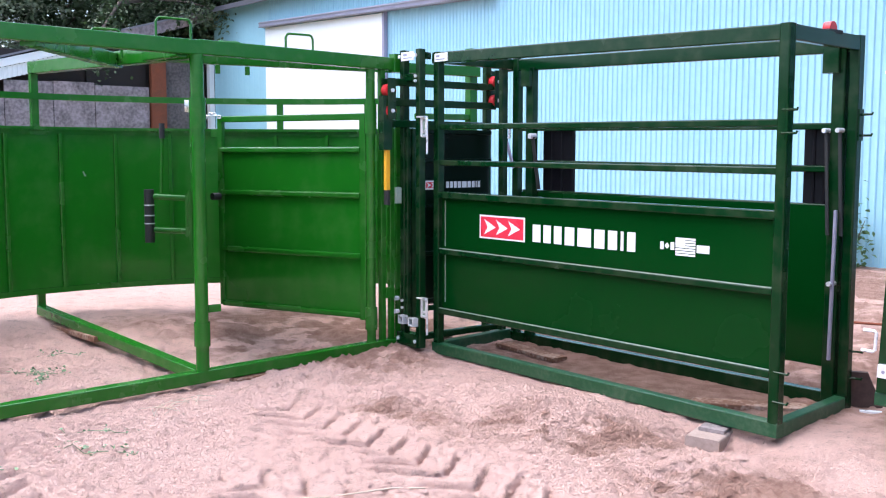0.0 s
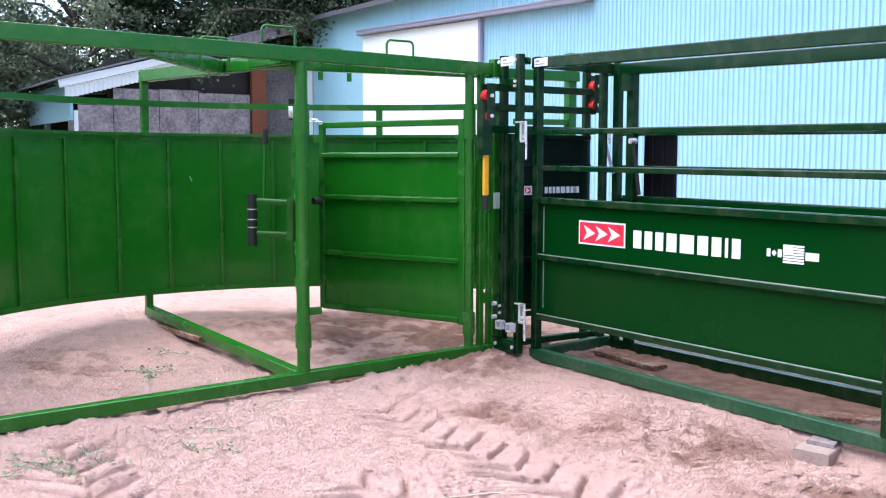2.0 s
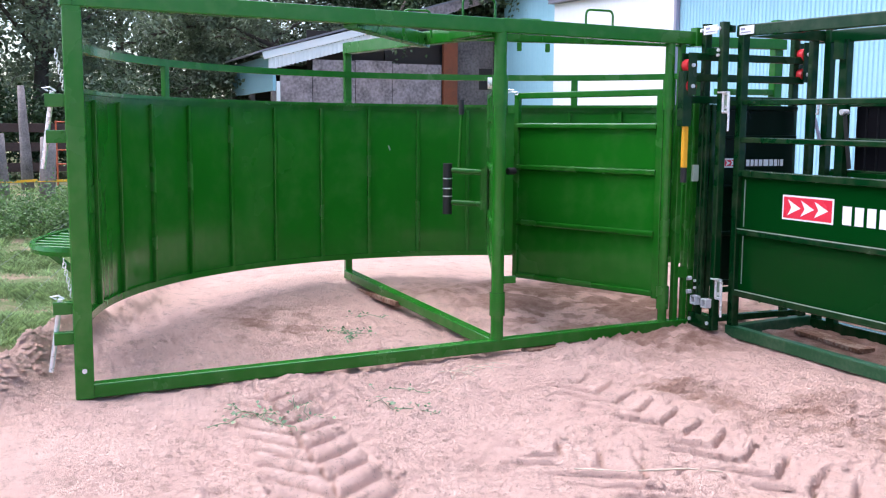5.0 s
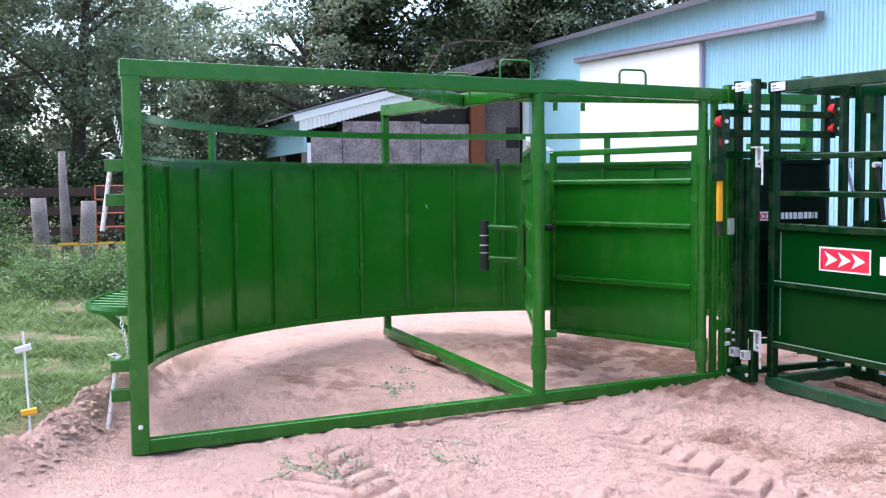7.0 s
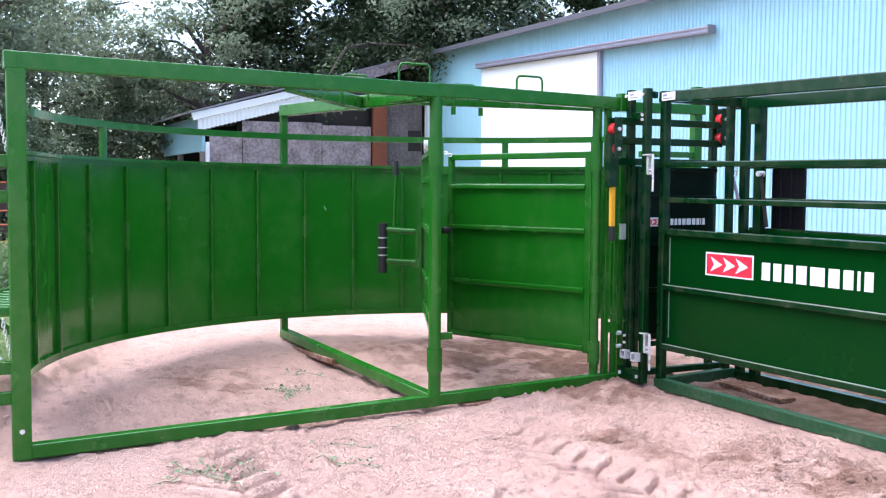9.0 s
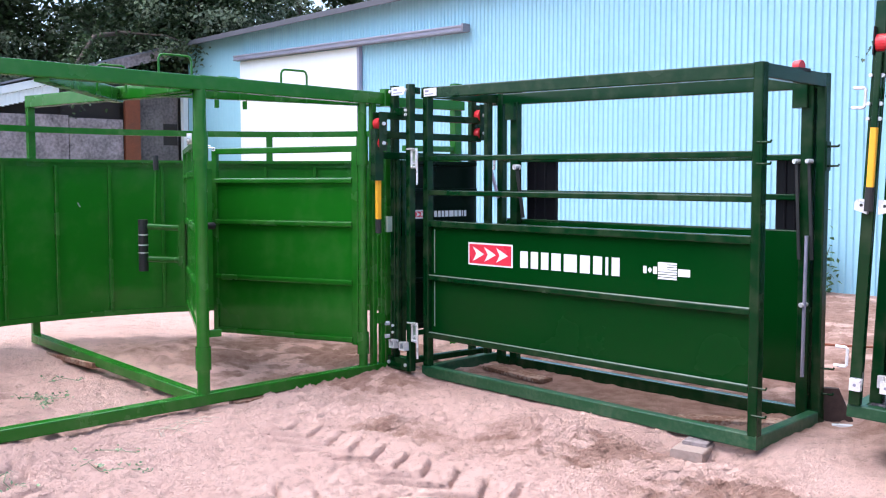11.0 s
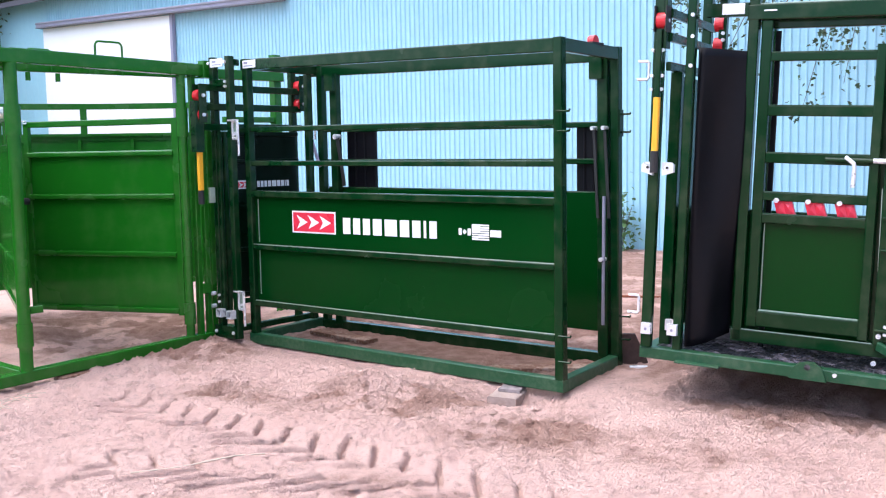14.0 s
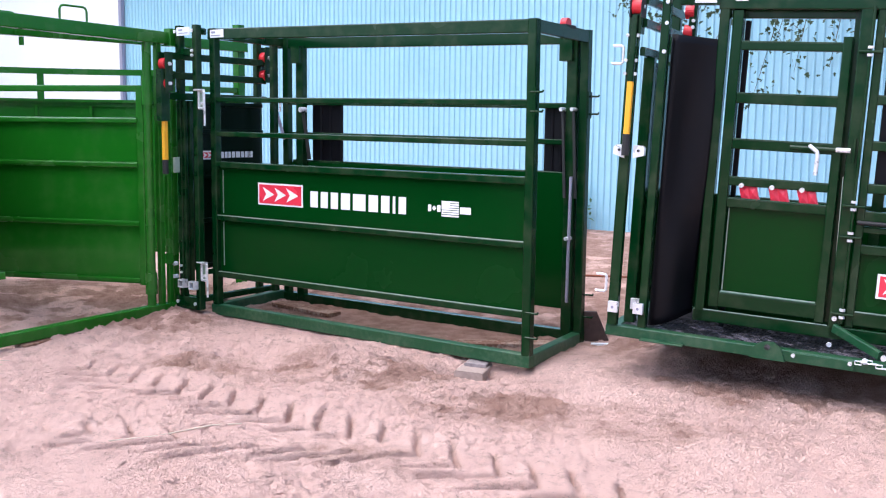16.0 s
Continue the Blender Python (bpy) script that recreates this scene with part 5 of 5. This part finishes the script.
TREES = ((-19.5, -8.0, 9.5, 3.0, 25000, LEAF, 0.135, 0.12), (-20.5, -4.6, 9.0, 2.6, 26000, LEAF, 0.135, 0.16), (-26, -8, 11, 3.8, 25000, LEAF, 0.155, 0.05),
         (-28, -2, 7.6, 3.9, 25000, LEAF, 0.155, 0.06), (-26.5, 2.6, 7.4, 3.4, 23000, LEAF, 0.155, 0.2), (-24.5, 9.4, 14, 5.0, 56000, LEAFDARK, 0.19, 0.33), (-27.5, 6.2, 12, 3.6, 26000, LEAFDARK, 0.2, 0.33),
         (-36, 2, 6.2, 4.5, 12000, LEAFDARK, 0.28, 0.03), (-33, 11, 15, 5.5, 30000, LEAFDARK, 0.3, 0.1), (-35, -9, 10, 5, 10000, LEAF, 0.3, 0.03), (-30, 17, 15, 5.5, 26000, LEAFDARK, 0.3, 0.15),
         (-21.4, 8.9, 9.0, 2.9, 13000, LEAF, 0.135, 0.55))
GROWN = []
for k, (x, y, h, sp, n, mat, size, low) in enumerate(TREES):
    GROWN.append(tree(x, y, h, sp, 20 + k, n, mat, size, low, base=float(ground_height(np.array([x]), np.array([y]))[0])))


def low_branch(t):
    """A drooping limb of the big dark tree that hangs over the shed roof."""
    gen = np.random.default_rng(61)
    bm = bmesh.new()
    line = [(0, 0, 5.2), (2.0, -2.0, 6.0), (3.9, -4.0, 5.5), (5.1, -5.0, 4.5), (5.25, -5.1, 3.6)]
    limb(bm, line, 0.1, 0.008, 7)
    side = [(3.0, -3.0, 5.8), (4.4, -2.2, 5.6), (5.2, -1.4, 5.2)]
    limb(bm, side, 0.04, 0.008, 6)
    b = part("low_limb", bm, BARK, t, smooth=True)
    pts = []
    for run, n, wide in ((line[2:], 520, 0.2), (side, 700, 0.34)):
        for i in range(n):
            f = gen.random() * (len(run) - 1.001)
            p = Vector(run[int(f)]).lerp(Vector(run[int(f) + 1]), f % 1)
            pts.append(tuple(p + V(*gen.normal(0, wide, 3))))
    me = leaf_mesh("limb_leaves", np.array(pts), 0.13, gen)
    me.materials.append(LEAFDARK)
    f = new("limb_leaves", me)
    f.parent = b


low_branch(GROWN[5])


def hanging_maple():
    """A maple beyond the picture whose low branch hangs before the barn wall; its unseen high crown is added to shade
    the wall.
    """
    gen = np.random.default_rng(77)
    t = thing("tree", "maple with long drooping branch of lobed leaves", "tree", pose(8.2, 6.2, 0), group="trees round the yard")
    bm = bmesh.new()
    limb(bm, [(0, 0, -0.1), (0.05, 0, 2), (0.0, 0.1, 4.5), (0, 0, 7)], 0.2, 0.05, 10)
    # high limb that carries the added, unseen crown
    limb(bm, [(0, 0, 5.2), (-1.6, -0.2, 6.1), (-4.2, -0.3, 6.8), (-6.5, -0.3, 7.0)], 0.08, 0.02, 7)
    limb(bm, [(0, 0, 3.6), (-1.5, -0.3, 4.5), (-3.4, -0.6, 4.4), (-5.0, -0.8, 3.9), (-6.3, -0.9, 3.3)], 0.07, 0.008, 7)
    limb(bm, [(0, 0, 3.9), (-1.6, 0.3, 4.6), (-3.8, 0.7, 4.5), (-5.6, 0.9, 3.95), (-7.7, 0.9, 3.6)], 0.07, 0.008, 7)
    pts = []
    tips = ((-5.6, 0.9, 3.9, -5.85, 0.95, 2.2), (-5.9, 0.9, 3.6, -6.35, 1.0, 1.95), (-5.2, 0.9, 3.9, -5.45, 1.0, 2.25), (-5.9, 0.9, 3.4, -6.1, 1.0, 2.6),
            (-7.2, 0.9, 3.6, -7.7, 0.9, 2.95), (-7.6, 0.9, 3.7, -8.15, 0.9, 3.1), (-4.7, -0.8, 4.0, -5.35, -0.7, 2.55), (-5.0, -0.8, 3.9, -5.75, -0.9, 2.75), (-5.5, -0.85, 3.6, -6.2, -0.9, 2.35), (-6.0, -0.9, 3.4, -6.5, -0.9, 2.5),
            (-4.4, -0.7, 4.1, -4.9, -0.8, 3.0), (-5.2, -0.8, 3.8, -5.3, -1.0, 3.0), (-6.3, -0.9, 3.3, -7.2, -0.8, 2.9))
    for x0, y0, z0, x1, y1, z1 in tips:
        a, b = V(x0, y0, z0), V(x1, y1, z1)
        m = a.lerp(b, 0.5) + V(0.06, 0, 0.12)
        limb(bm, [a, m, b], 0.009, 0.003, 5)
        for i in range(64):
            f = gen.uniform(0.3, 1.05)
            p = a.lerp(m, f * 2) if f < 0.5 else m.lerp(b, f * 2 - 1)
            pts.append(tuple(p + V(*gen.normal(0, 0.085, 3))))
    # dense unseen leaves overhead, added to cast shade on the barn wall
    for i in range(13000):
        v = gen.normal(0, 1, 3)
        pts.append((-4.3 + v[0] * 2.3, -0.3 + v[1] * 1.0, 6.9 + v[2] * 0.6))
    part("trunk", bm, BARK, t, smooth=True)
    me = leaf_mesh("crown", np.array(pts), 0.068, gen, True, 0.7)
    me.materials.append(LEAFDARK)
    c = new("crown", me)
    c.parent = t


hanging_maple()


def bush(x, y, r, h, n, seed, mat=BUSHLEAF, size=0.045, label="low leafy bush in rough grass"):
    gen = np.random.default_rng(seed)
    z = float(ground_height(np.array([x]), np.array([y]))[0])
    t = thing("bush", label, "bush", pose(x, y, z), group="bushes along the fence")
    bm = bmesh.new()
    for i in range(7):
        a = gen.uniform(0, 6.28)
        limb(bm, [(0, 0, -0.05), (0.3 * r * math.cos(a), 0.3 * r * math.sin(a), h * 0.5), (0.7 * r * math.cos(a), 0.7 * r * math.sin(a), h * 0.85)], 0.012, 0.004, 5)
    part("stem", bm, BARK, t)
    v = gen.normal(0, 1, (n, 3))
    v /= np.linalg.norm(v, axis=1)[:, None]
    rad = gen.uniform(0.25, 1.05, (n, 1)) ** 0.5
    swell = 0.8 + 0.3 * np.sin(3.1 * v[:, :1] + seed) + 0.25 * np.sin(4.3 * v[:, 1:2] + 2 * seed) + 0.2 * np.sin(6.7 * v[:, 2:] + 3 * seed)
    pts = v * rad * swell * (r, r, h * 0.6) + (0, 0, h * 0.5)
    pts[:, 2] = np.maximum(pts[:, 2] + 0.12 * gen.normal(0, 1, n), 0.02)
    me = leaf_mesh("foliage", pts, size, gen)
    me.materials.append(mat)
    f = new("foliage", me)
    f.parent = t


for k, (x, y, r, h, n) in enumerate(((-7.6, -5.0, 0.95, 0.22, 9000), (-7.9, -3.8, 0.9, 0.46, 9000), (-6.9, -4.3, 0.6, 0.2, 4400), (-10.2, -6.0, 0.55, 1.12, 6500), (-9.4, -5.9, 0.8, 0.45, 5000),
                                     (-12.5, -7.2, 1.3, 1.2, 5200), (-9.0, -3.0, 0.9, 0.7, 2000), (-12.8, -2.6, 1.4, 1.2, 2600))):
    bush(x, y, r, h, n, 300 + k)
for k, y in enumerate((-12.5, -10.4, -8.2, -6.1, -3.9, -1.6, 0.6)):
    bush((-17.5 if y < -3 else -23.5) - 0.8 * (k % 3), y, 1.7, 2.2 + 0.5 * (k % 2), 11000, 360 + k, LEAFDARK, 0.105, "dense dark hedge bush behind the fence")
bush(-0.95, 7.7, 0.28, 0.75, 240, 340, BUSHLEAF, 0.09, "small weed growing against the barn wall")


def grass():
    gen = np.random.default_rng(5)
    n = 300000
    x = -2.0 + gen.exponential(3.2, n) * -1 + gen.uniform(0, 2.2, n)
    y = gen.uniform(-9.5, 1.0, n)
    g = grass_mask(x, y)
    patch = field(x, y, 0.7, 20.0) + 0.6 * field(x, y, 0.2, 22.0)
    keep = (g > gen.uniform(0.25, 1, n)) & (patch > gen.uniform(-0.45, 0.5, n)) & (x > -13)
    x, y, patch = x[keep], y[keep], patch[keep]
    z = ground_height(x, y) - 0.01
    n = len(x)
    tall = (0.014 + 0.04 * np.clip(patch + 0.4, 0, 1.3)) * gen.uniform(0.5, 1.5, n) * (1 + 0.05 * np.abs(x))
    a = gen.uniform(0, 6.283, n)
    wide = gen.uniform(0.003, 0.009, n) * (1 + 0.06 * np.abs(x))
    bend = gen.uniform(0.4, 1.5, n) * tall
    sx, sy = -np.sin(a) * wide, np.cos(a) * wide
    p = np.stack([x, y, z], -1)
    off = np.stack([sx, sy, np.zeros(n)], -1)
    tip = np.stack([np.cos(a) * bend, np.sin(a) * bend, tall], -1)
    mid = np.stack([np.cos(a) * bend * 0.35, np.sin(a) * bend * 0.35, tall * 0.6], -1)
    co = np.stack([p - off, p + off, p + mid + off * 0.7, p + tip, p + mid - off * 0.7], 1).reshape(-1, 3)
    me = bpy.data.meshes.new("grass")
    me.vertices.add(len(co))
    me.vertices.foreach_set("co", co.ravel())
    me.loops.add(len(co))
    me.loops.foreach_set("vertex_index", np.arange(len(co)))
    me.polygons.add(n)
    me.polygons.foreach_set("loop_start", np.arange(0, len(co), 5))
    me.update(calc_edges=True)
    me.materials.append(GRASS)
    tagged(new("grass", me), "short rough green grass beyond the sand bank", "grass", kind="stuff")


grass()


def sprig(x, y, run, turn, n, seed, label="trampled green vine lying on the sand"):
    gen = np.random.default_rng(seed)
    t = thing("vine", label, "weed", pose(0, 0, 0), group="weeds on the sand")
    s = np.linspace(0, run, 9)
    px = x + s * math.cos(radians(turn)) + gen.normal(0, 0.02, 9)
    py = y + s * math.sin(radians(turn)) + gen.normal(0, 0.02, 9)
    pz = ground_height(px, py) + 0.008
    piece("stem", VINE, t, bent, list(zip(px, py, pz)), 0.002, 5)
    k = gen.integers(0, 9, n)
    pts = np.stack([px[k] + gen.normal(0, 0.03, n), py[k] + gen.normal(0, 0.03, n), np.zeros(n)], -1)
    pts[:, 2] = ground_height(pts[:, 0], pts[:, 1]) + gen.uniform(0.008, 0.03, n)
    me = leaf_mesh("foliage", pts, 0.028, gen, False, 0.05)
    me.materials.append(VINE)
    f = new("foliage", me)
    f.parent = t


sprig(0.86, -3.05, 0.42, 38, 34, 1)
sprig(0.95, -3.85, 0.4, 70, 22, 2)
sprig(1.0, -3.7, 0.35, 20, 26, 3)
sprig(-1.1, -2.75, 0.35, 40, 40, 4)
sprig(-0.9, -2.6, 0.3, -20, 30, 5)
sprig(0.75, -3.85, 0.45, 35, 22, 6)
sprig(1.05, -3.95, 0.3, 100, 14, 7)
sprig(0.82, -3.5, 0.34, 10, 18, 8)
sprig(0.6, -2.95, 0.3, 60, 12, 9)
sprig(-1.4, -2.5, 0.3, 80, 16, 10)


def clods():
    """Loose crumbs of soil over the yard, one sheet of small lumps."""
    gen = np.random.default_rng(11)
    n = 150000
    x, y = gen.uniform(-2.5, 5.4, n), gen.uniform(-5.3, 0.1, n)
    x[:9000], y[:9000] = gen.uniform(-1.5, 4.5, 9000), 0.9 + 6.5 * gen.random(9000) ** 1.5
    heap = hump(x, y, 2.4, -0.75, 0.7, 0.35, 24) + hump(x, y, 1.3, -1.3, 0.4, 0.22, 20) + hump(x, y, 3.4, -0.9, 0.5, 0.3, 34) + hump(x, y, 4.4, -0.5, 0.35, 0.25) + 0.7 * hump(x, y, 3.0, -2.35, 0.6, 0.35) + hump(x, y, -0.3, -5.0, 1.0, 0.35)
    keep = gen.uniform(0, 1, n) < 0.14 + 0.5 * step(y, 0.5, 0.9) + 0.6 * heap + 0.5 * np.clip(field(x, y, 0.6, 31.0), 0, 1) * np.clip(0.4 + field(x, y, 0.16, 32.0), 0, 1)
    x, y, heap = x[keep], y[keep], heap[keep]
    n = len(x)
    z = ground_height(x, y)
    size = (0.004 + 0.02 * gen.random(n) ** 5) * (1 + 0.7 * heap) * np.where(y > 0.3, 2.6, 1.0)
    base = np.array(((1, 0, 0), (0.3, 0.95, 0), (-0.8, 0.6, 0), (-0.8, -0.6, 0), (0.3, -0.95, 0), (0.1, 0.1, 0.75)))
    turn = gen.uniform(0, 6.28, n)
    c0, s0 = np.cos(turn)[:, None], np.sin(turn)[:, None]
    f = gen.uniform(0.6, 1.3, (n, 6))
    u, v, w = (base[:, k] * f for k in range(3))
    q = size[:, None]
    co = np.stack([x[:, None] + q * (u * c0 - v * s0), y[:, None] + q * (u * s0 + v * c0), z[:, None] + q * (w - 0.15)], -1).reshape(-1, 3)
    fan = np.array([(i, (i + 1) % 5, 5) for i in range(5)])
    tri = (np.arange(n)[:, None, None] * 6 + fan[None]).reshape(-1, 3)
    me = bpy.data.meshes.new("soil_crumbs")
    me.vertices.add(len(co))
    me.vertices.foreach_set("co", co.ravel())
    me.loops.add(tri.size)
    me.loops.foreach_set("vertex_index", tri.ravel())
    me.polygons.add(len(tri))
    me.polygons.foreach_set("loop_start", np.arange(0, tri.size, 3))
    me.update(calc_edges=True)
    me.materials.append(SOIL)
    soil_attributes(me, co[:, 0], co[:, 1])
    tagged(new("soil_crumbs", me), "loose crumbs of pinkish sandy soil", "soil", kind="stuff")


clods()


# ---- fence, posts and small things ----
def fence():
    f = thing("board_fence", "old brown board fence with weathered round posts", "fence", pose(0, 0, 0))
    z = lambda x, y: float(ground_height(np.array([x]), np.array([y]))[0])
    for x, y, h, r in ((-11.0, -5.17, 1.05, 0.125), (-11.0, -4.52, 1.0, 0.125), (-13.5, -4.8, 1.86, 0.115)):
        bm = bmesh.new()
        lean = 0.05 if h < 1.02 else -0.05
        tip = 0.94 if h < 1.5 else 0.5
        limb(bm, [(x, y, z(x, y) - 0.1), (x + 0.01, y + lean * 0.3, z(x, y) + h * 0.35), (x, y + lean * 0.8, z(x, y) + h * 0.7), (x, y + lean, z(x, y) + h)], r, r * tip, 14)
        part("round_post", bm, POSTWOOD, f, "weathered grey round post", True)
    for x, y in ((-14, -9), (-14, -6.5), (-14, -4.0), (-14, -1.5)):
        piece("square_post", FENCEWOOD, f, post, x, y, z(x, y) - 0.1, z(x, y) + 1.45, 0.12, 0.12)
    for h in (0.45, 0.82, 1.17):
        piece("board", FENCEWOOD, f, slab, -13.94, -13.9, -9.2, -1.3, 0.27 + h - 0.08, 0.27 + h + 0.08)
    return f


fence()


def tube_gate():
    g = thing("tube_gate", "orange painted tube gate by the fence", "gate", pose(0, 0, 0))
    for h in (0.55, 0.8, 1.05, 1.3):
        piece("tube", ORANGE, g, rod, (-13.2, -4.3, 0.25 + h), (-13.2, -2.2, 0.25 + h), 0.014, 10)
    for y in (-4.3, -3.55, -2.2):
        piece("upright", ORANGE, g, rod, (-13.2, y, 0.2), (-13.2, y, 1.57), 0.016, 10)


tube_gate()


def tape():
    bm = bmesh.new()
    for y0 in (-5.6, -4.95, -4.4, -4.0):
        bar(bm, (-10.82, y0, 0.62), (-10.82, y0 + 0.3, 0.63), 0.01, 0.04)
    bent(bm, [(-10.82, -6.4, 0.62), (-10.82, -5.0, 0.61), (-10.82, -3.4, 0.63)], 0.008, 5)
    tagged(link("fence_tape", bm, PLASTICYELLOW), "yellow electric fence tape tied to the posts", "fence tape")


tape()


def step_post():
    x, y = -0.09, -5.08
    z = float(ground_height(np.array([x]), np.array([y]))[0])
    p = thing("fence_stake", "thin white electric fence stake with plastic clips", "fence stake", pose(x, y, z))
    piece("stake", PLASTICWHITE, p, rod, (0, 0, -0.2), (-0.01, -0.03, 0.6), 0.007, 10)
    piece("clip", PLASTICWHITE, p, bar, (-0.005, -0.075, 0.49), (-0.005, 0.01, 0.51), 0.03, 0.035, label="white plastic insulator clip")
    piece("clip", PLASTICYELLOW, p, bar, (0, -0.055, 0.13), (0, 0.03, 0.14), 0.03, 0.035, label="yellow plastic insulator clip")
    for zz, end in ((0.5, 0.8), (0.135, 0.55)):
        bm = bmesh.new()
        bent(bm, [(-0.02, -0.02, zz), (-1.2, 0.45, zz + (end - zz) * 0.6), (-2.2, 0.85, end)], 0.0009, 5)
        bent(bm, [(-0.02, -0.02, zz), (0.3, -0.6, zz - 0.1), (0.6, -1.6, zz - 0.2)], 0.0009, 5)
        part("wire", bm, TRIM, p)


step_post()


def catwalk():
    c = thing("catwalk", "bright green curved catwalk of slats outside the tub", "catwalk", pose(0, 0, 0))
    a0, a1, r0, r1, z = -93.0, -168.0, RAD + 0.02, RAD + 0.33, 0.745
    edge = lambda a: r0 + (r1 - r0) * math.sqrt(max(0.0, 1 - max(0.0, 1 - (a0 - a) / 11) ** 2))
    bm = bmesh.new()
    path = [a0 - 11 * (k / 12) ** 2 for k in range(12)] + list(np.linspace(a0 - 11, a1, 40))
    ring = [[bm.verts.new(around(a, edge(a) + dr, z + dz)) for dr, dz in ((-0.03, -0.025), (0.0, -0.03), (0.008, -0.005), (0.0, 0.02), (-0.03, 0.02))] for a in path]
    for p, q in zip(ring, ring[1:]):
        for k in range(5):
            bm.faces.new((p[k], p[(k + 1) % 5], q[(k + 1) % 5], q[k]))
    bm.faces.new(ring[0])
    bm.faces.new(ring[-1][::-1])
    part("outer_rim", bm, TUB, c)
    piece("inner_rim", TUB, c, curved, a0, a1, r0, r0 + 0.03, z - 0.02, z + 0.02)
    n = 26
    for i in range(n + 1):
        a = a0 - 3 + (a1 - a0 + 5) * i / n
        piece("slat", TUB, c, bar, around(a, r0 + 0.02, z), around(a - 2.5, edge(a - 2.5) - 0.02, z), 0.05, 0.025)
    for a in (-104, -128, -155):
        piece("bracket", TUB, c, bar, around(a, r0, z - 0.25), around(a, r1 - 0.05, z - 0.04), 0.04, 0.04)
    return c


catwalk()


def block():
    b = thing("concrete_block", "sand-coloured concrete block under the skid corner", "block", pose(2.6, -0.03, -0.066, 0, 2, 19))
    piece("body", CONCRETE, b, slab, -0.095, 0.095, -0.19, 0.15, -0.2, 0.0, r=0.012)
    piece("cap", POSTWOOD, b, slab, -0.065, 0.08, -0.06, 0.12, 0.001, 0.022, label="flat grey shim")


block()


def planks():
    for x0, y0, turn, n in ((2.55, 0.42, 38, 0.7), (0.55, 0.5, -6, 0.7)):
        z = float(ground_height(np.array([x0]), np.array([y0]))[0])
        p = thing("plank", "short brown plank lying under the alley", "plank", pose(x0, y0, z + 0.012, 0, 0, turn), group="planks under the alley")
        piece("board", PLANK, p, slab, -n / 2, n / 2, -0.07, 0.07, -0.012, 0.018)
    p = thing("plank", "brown plank under the tub skid", "plank", pose(-2.1, -1.96, 0.035, 0, -1, 3), group="planks under the alley")
    piece("board", PLANK, p, slab, -0.55, 0.4, -0.066, 0.06, -0.03, 0.012)


planks()


def litter():
    t = thing("twig", "thin pale dry twig lying on the sand", "twig", pose(0, 0, 0))
    x, y = np.array([2.28, 2.36, 2.4, 2.44, 2.5]), np.array([-2.6, -2.4, -2.25, -2.12, -1.98])
    piece("stem", STRAW, t, bent, list(zip(x, y, ground_height(x, y) + 0.006)), 0.0035, 6)
    t = thing("straw_tuft", "small tuft of dry straw lying on the sand", "straw", pose(0, 0, 0))
    gen = np.random.default_rng(9)
    bm = bmesh.new()
    for k in range(16):
        a, n = gen.uniform(0, 3.14), gen.uniform(0.05, 0.12)
        x = 0.42 + gen.normal(0, 0.06) + np.array([-1, 0, 1]) * n * math.cos(a)
        y = -2.3 + gen.normal(0, 0.1) + np.array([-1, 0, 1]) * n * math.sin(a)
        bent(bm, list(zip(x, y, ground_height(x, y) + np.array([0.006, 0.02, 0.006]))), 0.0022, 5)
    part("straw", bm, STRAW, t)
    p = thing("plank", "thin reddish plank under the tub skid", "plank", pose(-0.21, -1.2, -0.055, 0, 0, 96), group="planks under the alley")
    piece("board", PLANK, p, slab, -0.4, 0.42, -0.07, 0.03, -0.02, 0.008)


litter()


def wedge():
    w = thing("wheel_chock", "dark rusty steel chock plate on the sand", "chock", pose(2.94, 0.95, 0.02, 0, 0, 30))
    piece("plate", FENCEWOOD, w, outline, [(-0.08, -0.1), (0.14, -0.1), (0.02, 0.17), (-0.08, 0.17)], -0.02, 0.02)
    piece("tube", ZINC, w, slab, -0.02, 0.1, -0.14, -0.1, -0.07, -0.03, label="short galvanised square tube")
    r = thing("steel_rod", "rusty bent steel rod lying on the ground", "rod", pose(0, 0, 0))
    pts = [(1.3, 3.6, 0.03), (2.0, 3.9, 0.05), (2.6, 4.0, 0.06), (3.3, 4.3, 0.03)]
    pts = [(x, y, float(ground_height(np.array([x]), np.array([y]))[0]) + 0.012) for x, y, z in pts]
    piece("bar", RUST, r, bent, pts, 0.012, 6)


wedge()


# ---- unseen dark ring added behind the viewer to dim reflections ----
def dark_ring():
    bm = bmesh.new()
    rings = []
    for k in range(91):
        a = radians(-158 + 178 * k / 90)
        r = 38 + 3 * math.sin(k * 0.7) + 2 * math.sin(k * 1.9)
        top = 4.2 + 0.7 * math.sin(k * 1.3) + 0.5 * math.sin(k * 2.9 + 1)
        rings.append([bm.verts.new((3 + q * math.cos(a), -3 + q * math.sin(a), z)) for q, z in ((r, -0.5), (r + 0.6, top * 0.6), (r + 2.5, top), (r + 5, top * 0.7), (r + 6, -0.5))])
    for p, q in zip(rings, rings[1:]):
        for k in range(4):
            bm.faces.new((p[k], q[k], q[k + 1], p[k + 1]))
    structure("backdrop", bm, LEAFDARK, "unseen dark green ring added to darken reflections", "trees", True)


dark_ring()
